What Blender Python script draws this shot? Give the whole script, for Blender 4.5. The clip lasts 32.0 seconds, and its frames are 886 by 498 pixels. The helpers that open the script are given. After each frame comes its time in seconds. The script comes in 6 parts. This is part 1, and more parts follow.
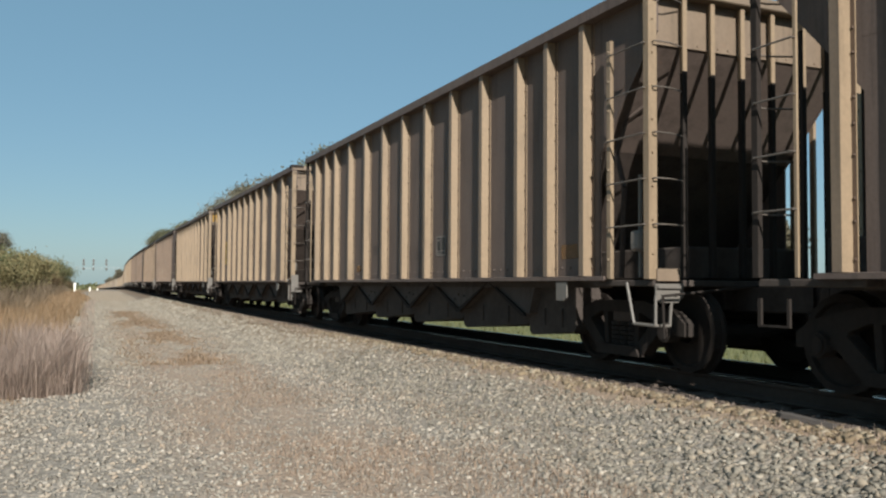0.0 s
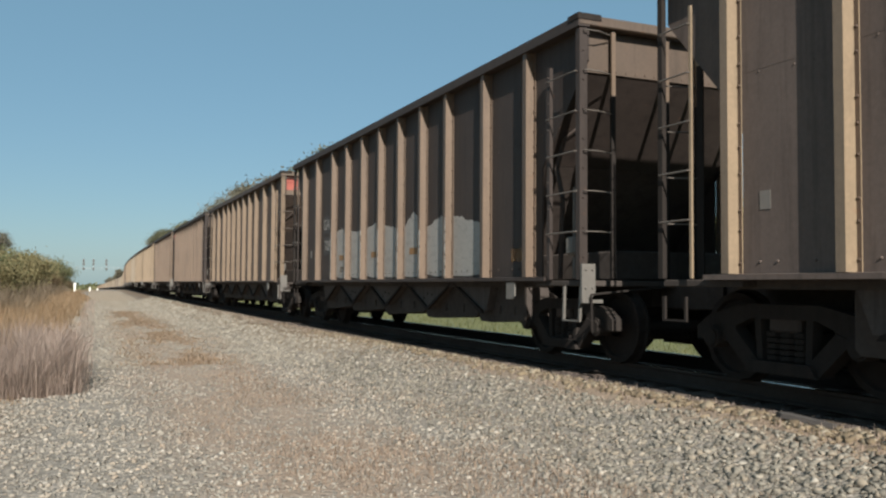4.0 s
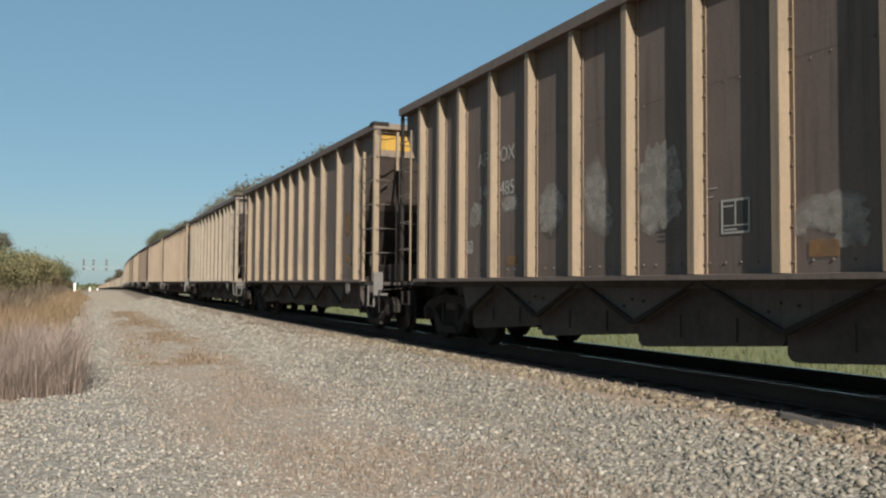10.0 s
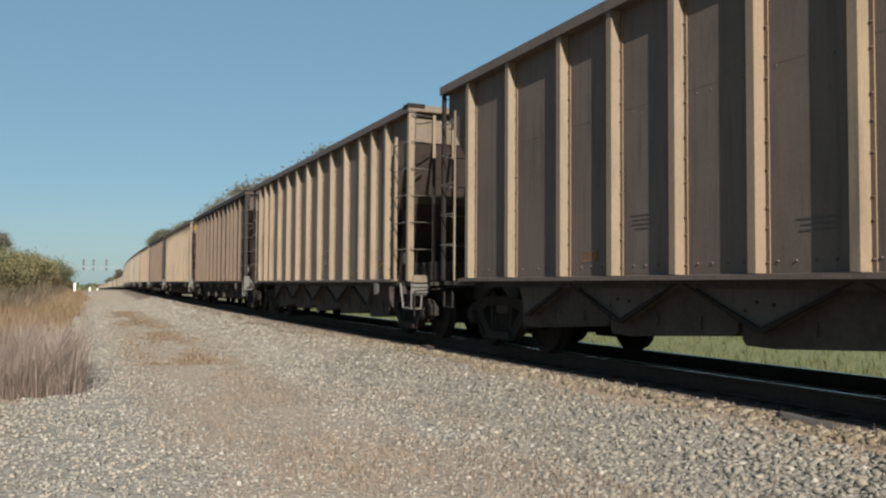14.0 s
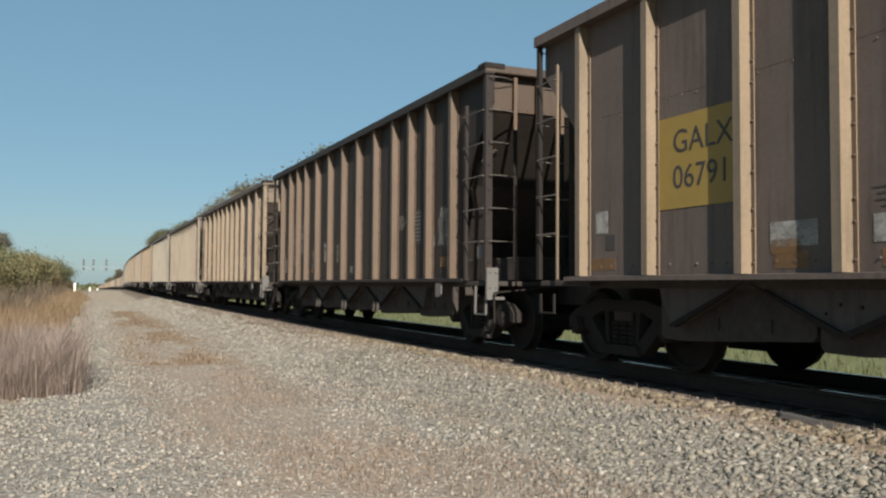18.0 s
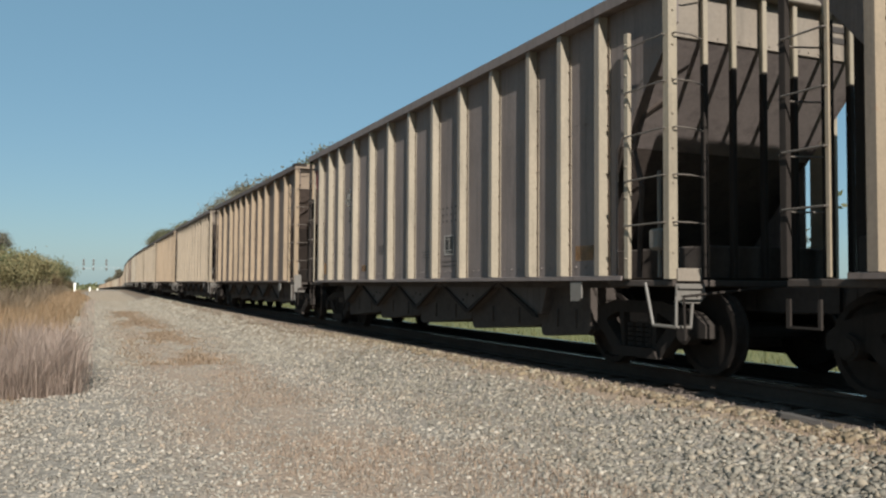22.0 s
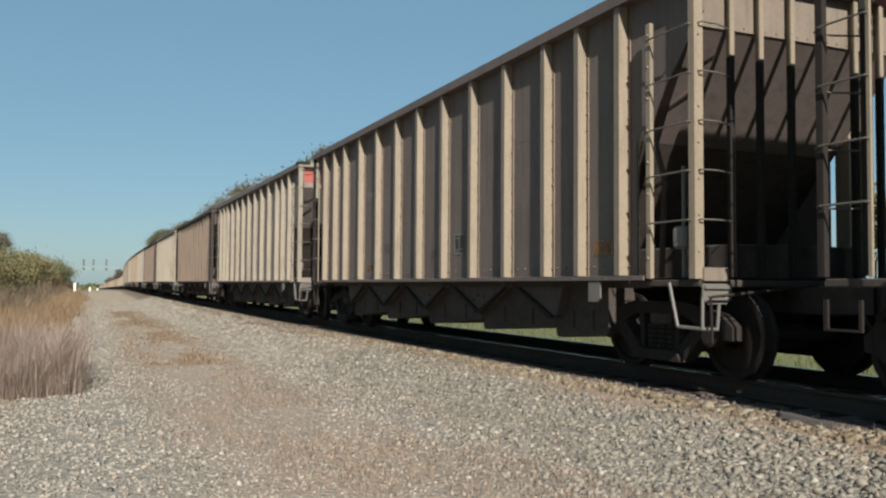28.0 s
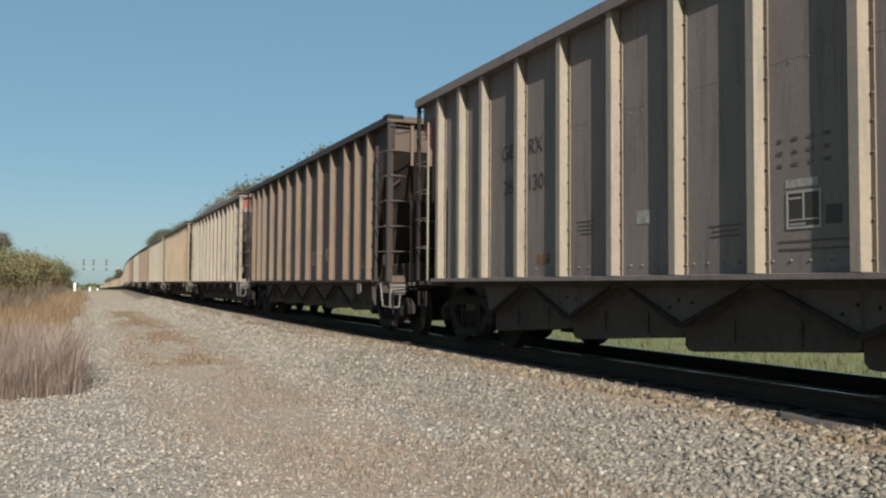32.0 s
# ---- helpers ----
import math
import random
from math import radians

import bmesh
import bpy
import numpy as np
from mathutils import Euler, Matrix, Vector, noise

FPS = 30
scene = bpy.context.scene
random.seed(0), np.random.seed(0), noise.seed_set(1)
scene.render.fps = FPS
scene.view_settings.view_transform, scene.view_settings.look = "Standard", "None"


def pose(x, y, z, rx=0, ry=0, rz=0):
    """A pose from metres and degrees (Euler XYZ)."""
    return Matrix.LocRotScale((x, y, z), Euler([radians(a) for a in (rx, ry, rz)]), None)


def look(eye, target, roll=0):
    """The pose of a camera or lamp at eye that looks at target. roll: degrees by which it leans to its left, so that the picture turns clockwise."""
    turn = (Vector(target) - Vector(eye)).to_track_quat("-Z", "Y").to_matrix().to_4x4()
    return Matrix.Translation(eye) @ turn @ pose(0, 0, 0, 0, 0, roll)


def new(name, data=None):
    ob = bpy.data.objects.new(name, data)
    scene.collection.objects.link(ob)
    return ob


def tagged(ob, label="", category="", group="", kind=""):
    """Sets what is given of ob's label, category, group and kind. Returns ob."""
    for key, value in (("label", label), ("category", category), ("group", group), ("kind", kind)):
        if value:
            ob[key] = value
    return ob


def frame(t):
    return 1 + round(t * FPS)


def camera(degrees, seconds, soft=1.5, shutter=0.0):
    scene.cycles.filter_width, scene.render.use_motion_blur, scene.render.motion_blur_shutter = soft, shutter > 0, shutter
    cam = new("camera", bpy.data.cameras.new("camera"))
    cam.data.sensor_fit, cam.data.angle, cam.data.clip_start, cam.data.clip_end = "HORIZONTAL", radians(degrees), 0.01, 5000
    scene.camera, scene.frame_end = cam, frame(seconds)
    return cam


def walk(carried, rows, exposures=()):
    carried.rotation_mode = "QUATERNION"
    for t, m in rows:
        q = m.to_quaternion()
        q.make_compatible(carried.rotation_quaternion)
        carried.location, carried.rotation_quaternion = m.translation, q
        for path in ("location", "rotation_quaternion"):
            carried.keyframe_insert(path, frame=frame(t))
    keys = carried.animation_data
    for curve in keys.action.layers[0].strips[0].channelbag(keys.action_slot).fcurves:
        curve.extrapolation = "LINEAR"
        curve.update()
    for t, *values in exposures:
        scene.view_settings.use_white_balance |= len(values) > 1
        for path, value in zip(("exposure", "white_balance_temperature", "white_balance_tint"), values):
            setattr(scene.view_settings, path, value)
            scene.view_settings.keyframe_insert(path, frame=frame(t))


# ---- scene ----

# ---------------------------------------------------------------- camera
SECONDS = 32.0
EYE = (0.0, 0.0, 0.951)            # rail tops lie at z = 0
YAW, PITCH, LEAN = 23.038, 2.496, 0.382
cam = camera(54.81, SECONDS, soft=2.3)
AIM = (math.sin(radians(YAW)) * math.cos(radians(PITCH)), math.cos(radians(YAW)) * math.cos(radians(PITCH)), math.sin(radians(PITCH)))
VIEW = look(EYE, Vector(EYE) + Vector(AIM) * 10, LEAN)
walk(cam, [(0.0, VIEW), (SECONDS, VIEW)], exposures=[(0.0, 0.705), (SECONDS, 0.705)])

# ---------------------------------------------------------------- light
SUN_EL, SUN_AZ = 32.0, 13.5        # from behind the camera, a little to the left of the track
TO_SUN = Vector((-math.sin(radians(SUN_AZ)) * math.cos(radians(SUN_EL)), -math.cos(radians(SUN_AZ)) * math.cos(radians(SUN_EL)), math.sin(radians(SUN_EL))))
world = bpy.data.worlds.new("sky")
scene.world = world
world.use_nodes = True
wn = world.node_tree
sky = wn.nodes.new("ShaderNodeTexSky")
sky.sky_type, sky.sun_disc = "NISHITA", False
sky.sun_elevation, sky.sun_rotation = radians(SUN_EL), radians(180 + SUN_AZ)
sky.air_density, sky.dust_density, sky.ozone_density = 1.0, 0.5, 3.0
wn.nodes["Background"].inputs["Strength"].default_value = 0.0545
haze = wn.nodes.new("ShaderNodeMix")          # a thin even veil over the clear sky
haze.data_type = "RGBA"
haze.inputs[0].default_value = 0.55
haze.inputs[7].default_value = (2.3, 4.65, 5.9, 1)
wn.links.new(sky.outputs["Color"], haze.inputs[6])
wn.links.new(haze.outputs[2], wn.nodes["Background"].inputs["Color"])
sun = new("sun", bpy.data.lights.new("sun", "SUN"))
sun.data.energy, sun.data.angle, sun.data.color = 5.0, radians(0.5), (1.0, 0.96, 0.90)
sun.rotation_euler = TO_SUN.to_track_quat("Z", "Y").to_euler()


# ---------------------------------------------------------------- materials
def node_mat(name):
    m = bpy.data.materials.new(name)
    m.use_nodes = True
    return m, m.node_tree, m.node_tree.nodes["Principled BSDF"]


def add(nt, kind, **values):
    n = nt.nodes.new(kind)
    for key, v in values.items():
        n.inputs[key.replace("_", " ")].default_value = v
    return n


def ramp(nt, source, stops):
    r = nt.nodes.new("ShaderNodeValToRGB")
    el = r.color_ramp.elements
    while len(el) < len(stops):
        el.new(0.5)
    for e, (p, c) in zip(el, stops):
        e.position, e.color = p, (*c, 1) if len(c) == 3 else (c[0], c[0], c[0], 1)
    nt.links.new(source, r.inputs[0])
    return r.outputs[0]


def mix(nt, fac, a, b, kind="MIX"):
    n = nt.nodes.new("ShaderNodeMix")
    n.data_type, n.blend_type = "RGBA", kind
    for i, v in ((0, fac), (6, a), (7, b)):
        if isinstance(v, (int, float)):
            n.inputs[i].default_value = v
        elif isinstance(v, tuple):
            n.inputs[i].default_value = (*v, 1)
        else:
            nt.links.new(v, n.inputs[i])
    return n.outputs[2]


def coords(nt, scale=(1, 1, 1), world_space=False, spread=True):
    """Object coordinates, shifted from object to object so that no two wear alike."""
    tc = nt.nodes.new("ShaderNodeTexCoord" if not world_space else "ShaderNodeNewGeometry")
    out = tc.outputs["Object"] if not world_space else tc.outputs["Position"]
    mp = nt.nodes.new("ShaderNodeMapping")
    mp.inputs["Scale"].default_value = scale
    nt.links.new(out, mp.inputs["Vector"])
    if not spread or world_space:
        return mp.outputs[0]
    info = nt.nodes.new("ShaderNodeObjectInfo")
    mul = nt.nodes.new("ShaderNodeMath")
    mul.operation = "MULTIPLY"
    mul.inputs[1].default_value = 71.0
    nt.links.new(info.outputs["Random"], mul.inputs[0])
    vm = nt.nodes.new("ShaderNodeVectorMath")
    nt.links.new(mp.outputs[0], vm.inputs[0])
    nt.links.new(mul.outputs[0], vm.inputs[1])
    return vm.outputs[0]


def noise_tex(nt, vec, scale, detail=4.0, rough=0.6):
    n = add(nt, "ShaderNodeTexNoise", Scale=scale, Detail=detail, Roughness=rough)
    nt.links.new(vec, n.inputs["Vector"])
    return n.outputs["Fac"]


def bump(nt, bsdf, height, strength, distance):
    b = add(nt, "ShaderNodeBump", Strength=strength, Distance=distance)
    nt.links.new(height, b.inputs["Height"])
    nt.links.new(b.outputs[0], bsdf.inputs["Normal"])


WARM = (0.653, 0.625, 0.575)           # balance of sun and sky put into every base colour


# scales a base colour by the light balance above
def dusty(c):
    return tuple(a * b for a, b in zip(c, WARM))


def worn_paint(name, base, dirt, rust, rusty=0.5, rough=0.62, shine=0.5):
    """Old painted steel: blotches of dust, streaks that run down, rust spots."""
    base, dirt = dusty(base), dusty(dirt)
    m, nt, bs = node_mat(name)
    v = coords(nt)
    big = noise_tex(nt, v, 0.9, 5, 0.65)
    streak = noise_tex(nt, coords(nt, (3.0, 6.0, 0.35)), 1.6, 5, 0.7)
    fine = noise_tex(nt, v, 26.0, 3, 0.7)
    col = mix(nt, ramp(nt, big, [(0.35, (0,)), (0.7, (0.75,))]), base, dirt)
    col = mix(nt, ramp(nt, streak, [(0.5, (0,)), (0.72, (0.7,))]), col, tuple(c * 0.62 for c in dirt))
    spots = noise_tex(nt, v, 5.0, 6, 0.75)
    col = mix(nt, ramp(nt, spots, [(0.66 - 0.1 * rusty, (0,)), (0.74, (0.9 * rusty,))]), col, rust)
    col = mix(nt, 0.35, col, ramp(nt, fine, [(0.25, (0.55,)), (0.75, (1.2,))]), "MULTIPLY")
    nt.links.new(col, bs.inputs["Base Color"])
    bs.inputs["Roughness"].default_value, bs.inputs["Specular IOR Level"].default_value = rough, shine
    bump(nt, bs, streak, 0.25, 0.01)
    return m


def plain(name, base, rough=0.7, metallic=0.0, var=0.3, scale=12.0, bumpy=0.2, shine=0.5):
    base = dusty(base)
    m, nt, bs = node_mat(name)
    v = coords(nt)
    a = noise_tex(nt, v, scale, 5, 0.7)
    b = noise_tex(nt, v, scale * 0.12, 3, 0.6)
    dark, light = tuple(c * (1 - var) for c in base), tuple(min(1, c * (1 + var)) for c in base)
    col = mix(nt, 0.5, ramp(nt, a, [(0.3, dark), (0.7, light)]), ramp(nt, b, [(0.3, dark), (0.7, light)]))
    nt.links.new(col, bs.inputs["Base Color"])
    bs.inputs["Roughness"].default_value, bs.inputs["Metallic"].default_value = rough, metallic
    bs.inputs["Specular IOR Level"].default_value = shine
    if bumpy:
        bump(nt, bs, a, bumpy, 0.01)
    return m


RUST = (0.20, 0.085, 0.035)
# paint of the side sheets, darker and greyer, and of the ribs, paler and warmer
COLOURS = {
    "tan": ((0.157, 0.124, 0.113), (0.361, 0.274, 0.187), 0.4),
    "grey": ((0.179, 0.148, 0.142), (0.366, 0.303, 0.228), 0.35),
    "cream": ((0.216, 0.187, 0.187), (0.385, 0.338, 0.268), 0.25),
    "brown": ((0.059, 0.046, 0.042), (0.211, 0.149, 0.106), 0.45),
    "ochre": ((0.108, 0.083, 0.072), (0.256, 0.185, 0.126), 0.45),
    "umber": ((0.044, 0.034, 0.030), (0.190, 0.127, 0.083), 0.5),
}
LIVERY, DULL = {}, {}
for key, (darkened, paler, rusty) in COLOURS.items():
    LIVERY[key] = (worn_paint(f"sooty_{key}_paint", tuple(c * 1.1 for c in darkened), tuple(c * 0.8 for c in darkened), RUST, rusty * 0.8, 0.66, 0.28), worn_paint(f"{key}_paint", paler, tuple(c * 0.8 for c in paler), RUST, rusty))
    between = tuple(0.45 * a + 0.55 * b for a, b in zip(darkened, paler))
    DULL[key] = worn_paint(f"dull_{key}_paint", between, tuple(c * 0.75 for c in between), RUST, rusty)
END_PAINT = {
    "yellow": worn_paint("yellow_paint", (0.62, 0.36, 0.035), (0.52, 0.30, 0.045), RUST, 0.1),
    "red": worn_paint("red_paint", (0.50, 0.115, 0.085), (0.43, 0.12, 0.09), RUST, 0.1),
}
DARK_RED = worn_paint("faded_red_paint", (0.23, 0.045, 0.045), (0.17, 0.04, 0.04), RUST, 0.1)
# coal dust leaves the running gear without shine
BLACK = plain("sooty_steel", (0.085, 0.069, 0.064), 0.9, 0.0, 0.35, shine=0.1)
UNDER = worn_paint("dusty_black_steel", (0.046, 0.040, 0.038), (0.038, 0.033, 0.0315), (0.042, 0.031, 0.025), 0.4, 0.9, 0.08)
# dark steel that puts the shade between cars into the end slopes
SHADE_STEEL = worn_paint("shade_dark_steel", (0.10, 0.082, 0.076), (0.07, 0.0575, 0.0535), (0.08, 0.056, 0.043), 0.4, 0.9, 0.1)
# paler steel that puts sunlight into the side frames' colour
SUNLIT_STEEL = worn_paint("sunlit_face_steel", (0.062, 0.054, 0.051), (0.046, 0.040, 0.038), (0.05, 0.038, 0.031), 0.4, 0.9, 0.1)
BIN = worn_paint("dusty_hopper_steel", (0.140, 0.124, 0.121), (0.105, 0.093, 0.091), (0.12, 0.095, 0.08), 0.3, 0.9, 0.1)
WHEEL = plain("worn_wheel_steel", (0.040, 0.034, 0.032), 0.9, 0.0, 0.3, shine=0.08)
TREAD = plain("polished_steel", (0.60, 0.57, 0.54), 0.24, 1.0, 0.25)
PALE = plain("pale_grey_paint", (0.18, 0.17, 0.16), 0.6, 0.0, 0.15)
RUNG = plain("dull_rung_steel", (0.165, 0.145, 0.132), 0.6, 0.2, 0.3)
FLANGE = worn_paint("rust_stained_paint", (0.165, 0.112, 0.08), (0.125, 0.088, 0.066), RUST, 0.6)
BOLT = plain("dark_bolt_steel", (0.10, 0.065, 0.045), 0.7, 0.2, 0.3)
DOOR = plain("coal_black_steel", (0.088, 0.076, 0.072), 0.95, 0.0, 0.35, shine=0.08)


def scuffed(name, base, cover, spread=0.55):
    """Old paint rubbed thin towards its edges, so that the sheet shows through."""
    base = dusty(base)
    m, nt, bs = node_mat(name)
    tc = nt.nodes.new("ShaderNodeTexCoord")
    v = nt.nodes.new("ShaderNodeVectorMath")
    v.operation = "MULTIPLY_ADD"
    v.inputs[1].default_value, v.inputs[2].default_value = (2, 2, 0), (-1, -1, 0)
    nt.links.new(tc.outputs["Generated"], v.inputs[0])
    ln = nt.nodes.new("ShaderNodeVectorMath")
    ln.operation = "LENGTH"
    nt.links.new(v.outputs[0], ln.inputs[0])
    p = coords(nt)
    a = mix(nt, 1.0, ramp(nt, ln.outputs["Value"], [(min(0.99, spread), (1,)), (1.0, (0.0 if spread < 1 else 1.0,))]), ramp(nt, noise_tex(nt, p, 5.0, 5, 0.7), [(0.32, (0.25 * cover,)), (0.62, (cover,))]), "MULTIPLY")
    nt.links.new(a, bs.inputs["Alpha"])
    nt.links.new(ramp(nt, noise_tex(nt, p, 9.0, 4, 0.6), [(0.3, tuple(c * 0.8 for c in base)), (0.7, tuple(c * 1.15 for c in base))]), bs.inputs["Base Color"])
    bs.inputs["Roughness"].default_value = 0.7
    return m


STENCIL = {
    "overpaint": worn_paint("grey_overpaint", (0.43, 0.42, 0.41), (0.37, 0.36, 0.35), (0.25, 0.2, 0.17), 0.25, 0.5),
    "jet": plain("jet_black_stencil", (0.028, 0.025, 0.024), 0.7, 0, 0.3, 9, 0),
    "faint": plain("faint_stencil", (0.075, 0.064, 0.060), 0.7, 0, 0.3, 9, 0),
    "pale_block": scuffed("thin_pale_paint", (0.30, 0.268, 0.245), 0.75, 1.3),
    "chalk_scuff": scuffed("rubbed_chalky_paint", (0.38, 0.352, 0.33), 0.85),
    "chalk_block": scuffed("thin_chalky_paint", (0.36, 0.334, 0.314), 0.8, 1.3),
    "white_block": scuffed("thin_white_paint", (0.44, 0.43, 0.42), 0.95, 1.3),
    "pale_scuff": scuffed("rubbed_pale_paint", (0.32, 0.285, 0.26), 0.7),
    "white_scuff": scuffed("rubbed_white_paint", (0.46, 0.45, 0.44), 0.92),
    "orange_smudge": scuffed("smudged_orange_paint", (0.33, 0.18, 0.075), 0.65, 0.4),
    "orange_scuff": scuffed("rubbed_orange_paint", (0.34, 0.185, 0.075), 0.55, 1.3),
    "white": plain("white_stencil", (0.36, 0.35, 0.34), 0.7, 0, 0.15, 9, 0),
    "black": plain("black_stencil", (0.05, 0.044, 0.042), 0.7, 0, 0.3, 9, 0),
    "yellow": plain("yellow_stencil", (0.38, 0.26, 0.06), 0.7, 0, 0.15, 4, 0),
    "orange": plain("orange_stencil", (0.33, 0.18, 0.075), 0.7, 0, 0.2, 6, 0),
    "pale": plain("pale_overpaint", (0.22, 0.205, 0.195), 0.7, 0, 0.25, 3, 0),
    "red": DARK_RED,
}


# ---------------------------------------------------------------- mesh helpers
def box(bm, x0, x1, y0, y1, z0, z1, bevel=0.0):
    g = bmesh.ops.create_cube(bm, size=1.0)
    vs = g["verts"]
    bmesh.ops.transform(bm, verts=vs, matrix=Matrix.Translation(((x0 + x1) / 2, (y0 + y1) / 2, (z0 + z1) / 2)) @ Matrix.Diagonal((x1 - x0, y1 - y0, z1 - z0, 1)))
    if bevel:
        es = list({e for v in vs for e in v.link_edges})
        bmesh.ops.bevel(bm, geom=es, offset=bevel, segments=1, affect="EDGES")


def prism(bm, outline, axis, lo, hi):
    """An outline of (a, b) pairs drawn out along x, y or z from lo to hi."""
    def at(a, b, c):
        return {"x": (c, a, b), "y": (a, c, b), "z": (a, b, c)}[axis]
    n = len(outline)
    low = [bm.verts.new(at(a, b, lo)) for a, b in outline]
    high = [bm.verts.new(at(a, b, hi)) for a, b in outline]
    fs = [bm.faces.new(low[::-1]), bm.faces.new(high)]
    fs += [bm.faces.new((low[i], low[(i + 1) % n], high[(i + 1) % n], high[i])) for i in range(n)]
    bmesh.ops.recalc_face_normals(bm, faces=fs)


def rod(bm, p, q, r, n=8, r2=None):
    p, q = Vector(p), Vector(q)
    d = q - p
    m = Matrix.Translation((p + q) / 2) @ d.to_track_quat("Z", "Y").to_matrix().to_4x4()
    bmesh.ops.create_cone(bm, cap_ends=True, segments=n, radius1=r, radius2=r if r2 is None else r2, depth=d.length, matrix=m)


def dome(bm, x, y, z, r, axis):
    """A bolt head: a low six-sided stub."""
    d = {"-x": (-1, 0, 0), "-y": (0, -1, 0)}[axis]
    rod(bm, (x, y, z), Vector((x, y, z)) + Vector(d) * r * 0.8, r, 6, r * 0.6)


MESHES = {}


def mesh_of(key, make):
    if key not in MESHES:
        bm = bmesh.new()
        make(bm)
        me = bpy.data.meshes.new(key)
        bm.to_mesh(me)
        bm.free()
        MESHES[key] = me
    return MESHES[key]


def part(name, key, make, material, parent, m=None, label=""):
    """One mesh object under a thing or under a part; alike parts share their mesh, and each takes its own paint."""
    me = mesh_of(key, make)
    if not me.materials:
        me.materials.append(material)
    ob = new(name, me)
    if parent is not None:
        ob.parent = parent
    if m is not None:
        ob.matrix_basis = m
    if me.materials[0] is not material:
        ob.material_slots[0].link = "OBJECT"
        ob.material_slots[0].material = material
    if label:
        tagged(ob, label)
    return ob


def thing(name, label, category, group="", kind="", m=None):
    ob = new(name)
    ob.empty_display_size = 0.2
    if m is not None:
        ob.matrix_basis = m
    return tagged(ob, label, category, group, kind)


# ---------------------------------------------------------------- the line of the track and the lie of the land
PITCH_CAR = 15.881                  # coupler to coupler
CENTRE = 7.097                      # the track's centre, to the right of the camera


def bend(y):
    """How far the track has swung to the right, and its heading, at y metres ahead: it comes in slanting a little to the left."""
    if y < 10:
        d, dh = 0.0103 * (max(y, -40) - 10), 0.0103 if y > -40 else 0.0
    else:
        e = math.exp(-(y - 10) / 60)
        d, dh = 0.62 * (1 - e), 0.0103 * e
    if y < 25:
        return -d, -dh
    if y < 180:
        return (y - 25) ** 2 / 7500 - d, (y - 25) / 3750 - dh
    x1, h1 = 155 ** 2 / 7500, 155 / 3750
    if y < 255:
        return x1 + h1 * (y - 180) - d, h1 - dh
    x2, h2 = x1 + h1 * 75, 0.011
    if y < 335:
        u = y - 255
        return x2 + h1 * u - u * u * (h1 - h2) / 160 - d, h1 - u * (h1 - h2) / 80 - dh
    return x2 + 80 * (h1 + h2) / 2 + h2 * (y - 335) - d, h2 - dh


def swing(y):
    return np.array([bend(v)[0] for v in y])


def fall(y):
    """The land rises a little and then falls away gently in the distance."""
    if y < 20:
        return 0.0
    if y < 110:
        return 0.0017 * (y - 20)
    if y < 180:
        return 0.153 + 0.0017 * (y - 110) - (y - 110) ** 2 * 0.0075 / 140
    return 0.0095 - 0.0058 * (y - 180)


def aside(y):
    """The land beside the track lies along a line a little to the right of straight ahead."""
    return 0.0112 * y


def lie(x, y):
    """Height of the ground."""
    u = x - CENTRE - bend(y)[0]
    if u < -3.1:
        z = -0.5
    elif u < -1.62:
        k = (u + 3.1) / 1.48
        z = -0.5 + 0.27 * k * k * (3 - 2 * k)
    elif u < 1.62:
        z = -0.23
    elif u < 3.1:
        k = (u - 1.62) / 1.48
        z = -0.23 - 0.34 * k * k * (3 - 2 * k)
    else:
        z = -0.57
    if u < -8.0:
        z -= 0.02 * min(20, -8 - u)
    return z + fall(y)


def surface(x, y):
    """Ground height with its small unevenness."""
    u = x - CENTRE - bend(y)[0]
    b = 0.0
    if abs(u) < 40 and abs(u + 0.2) > 1.5:
        b = 0.03 * noise.noise((x * 0.9, y * 0.9, 3.0)) + 0.01 * noise.noise((x * 3, y * 3, 9.0))
    b += math.exp(-((u + 1.55) / 0.24) ** 2) * (0.05 + 0.04 * noise.noise((x * 3, y * 2.2, 5.0)))
    return lie(x, y) + b


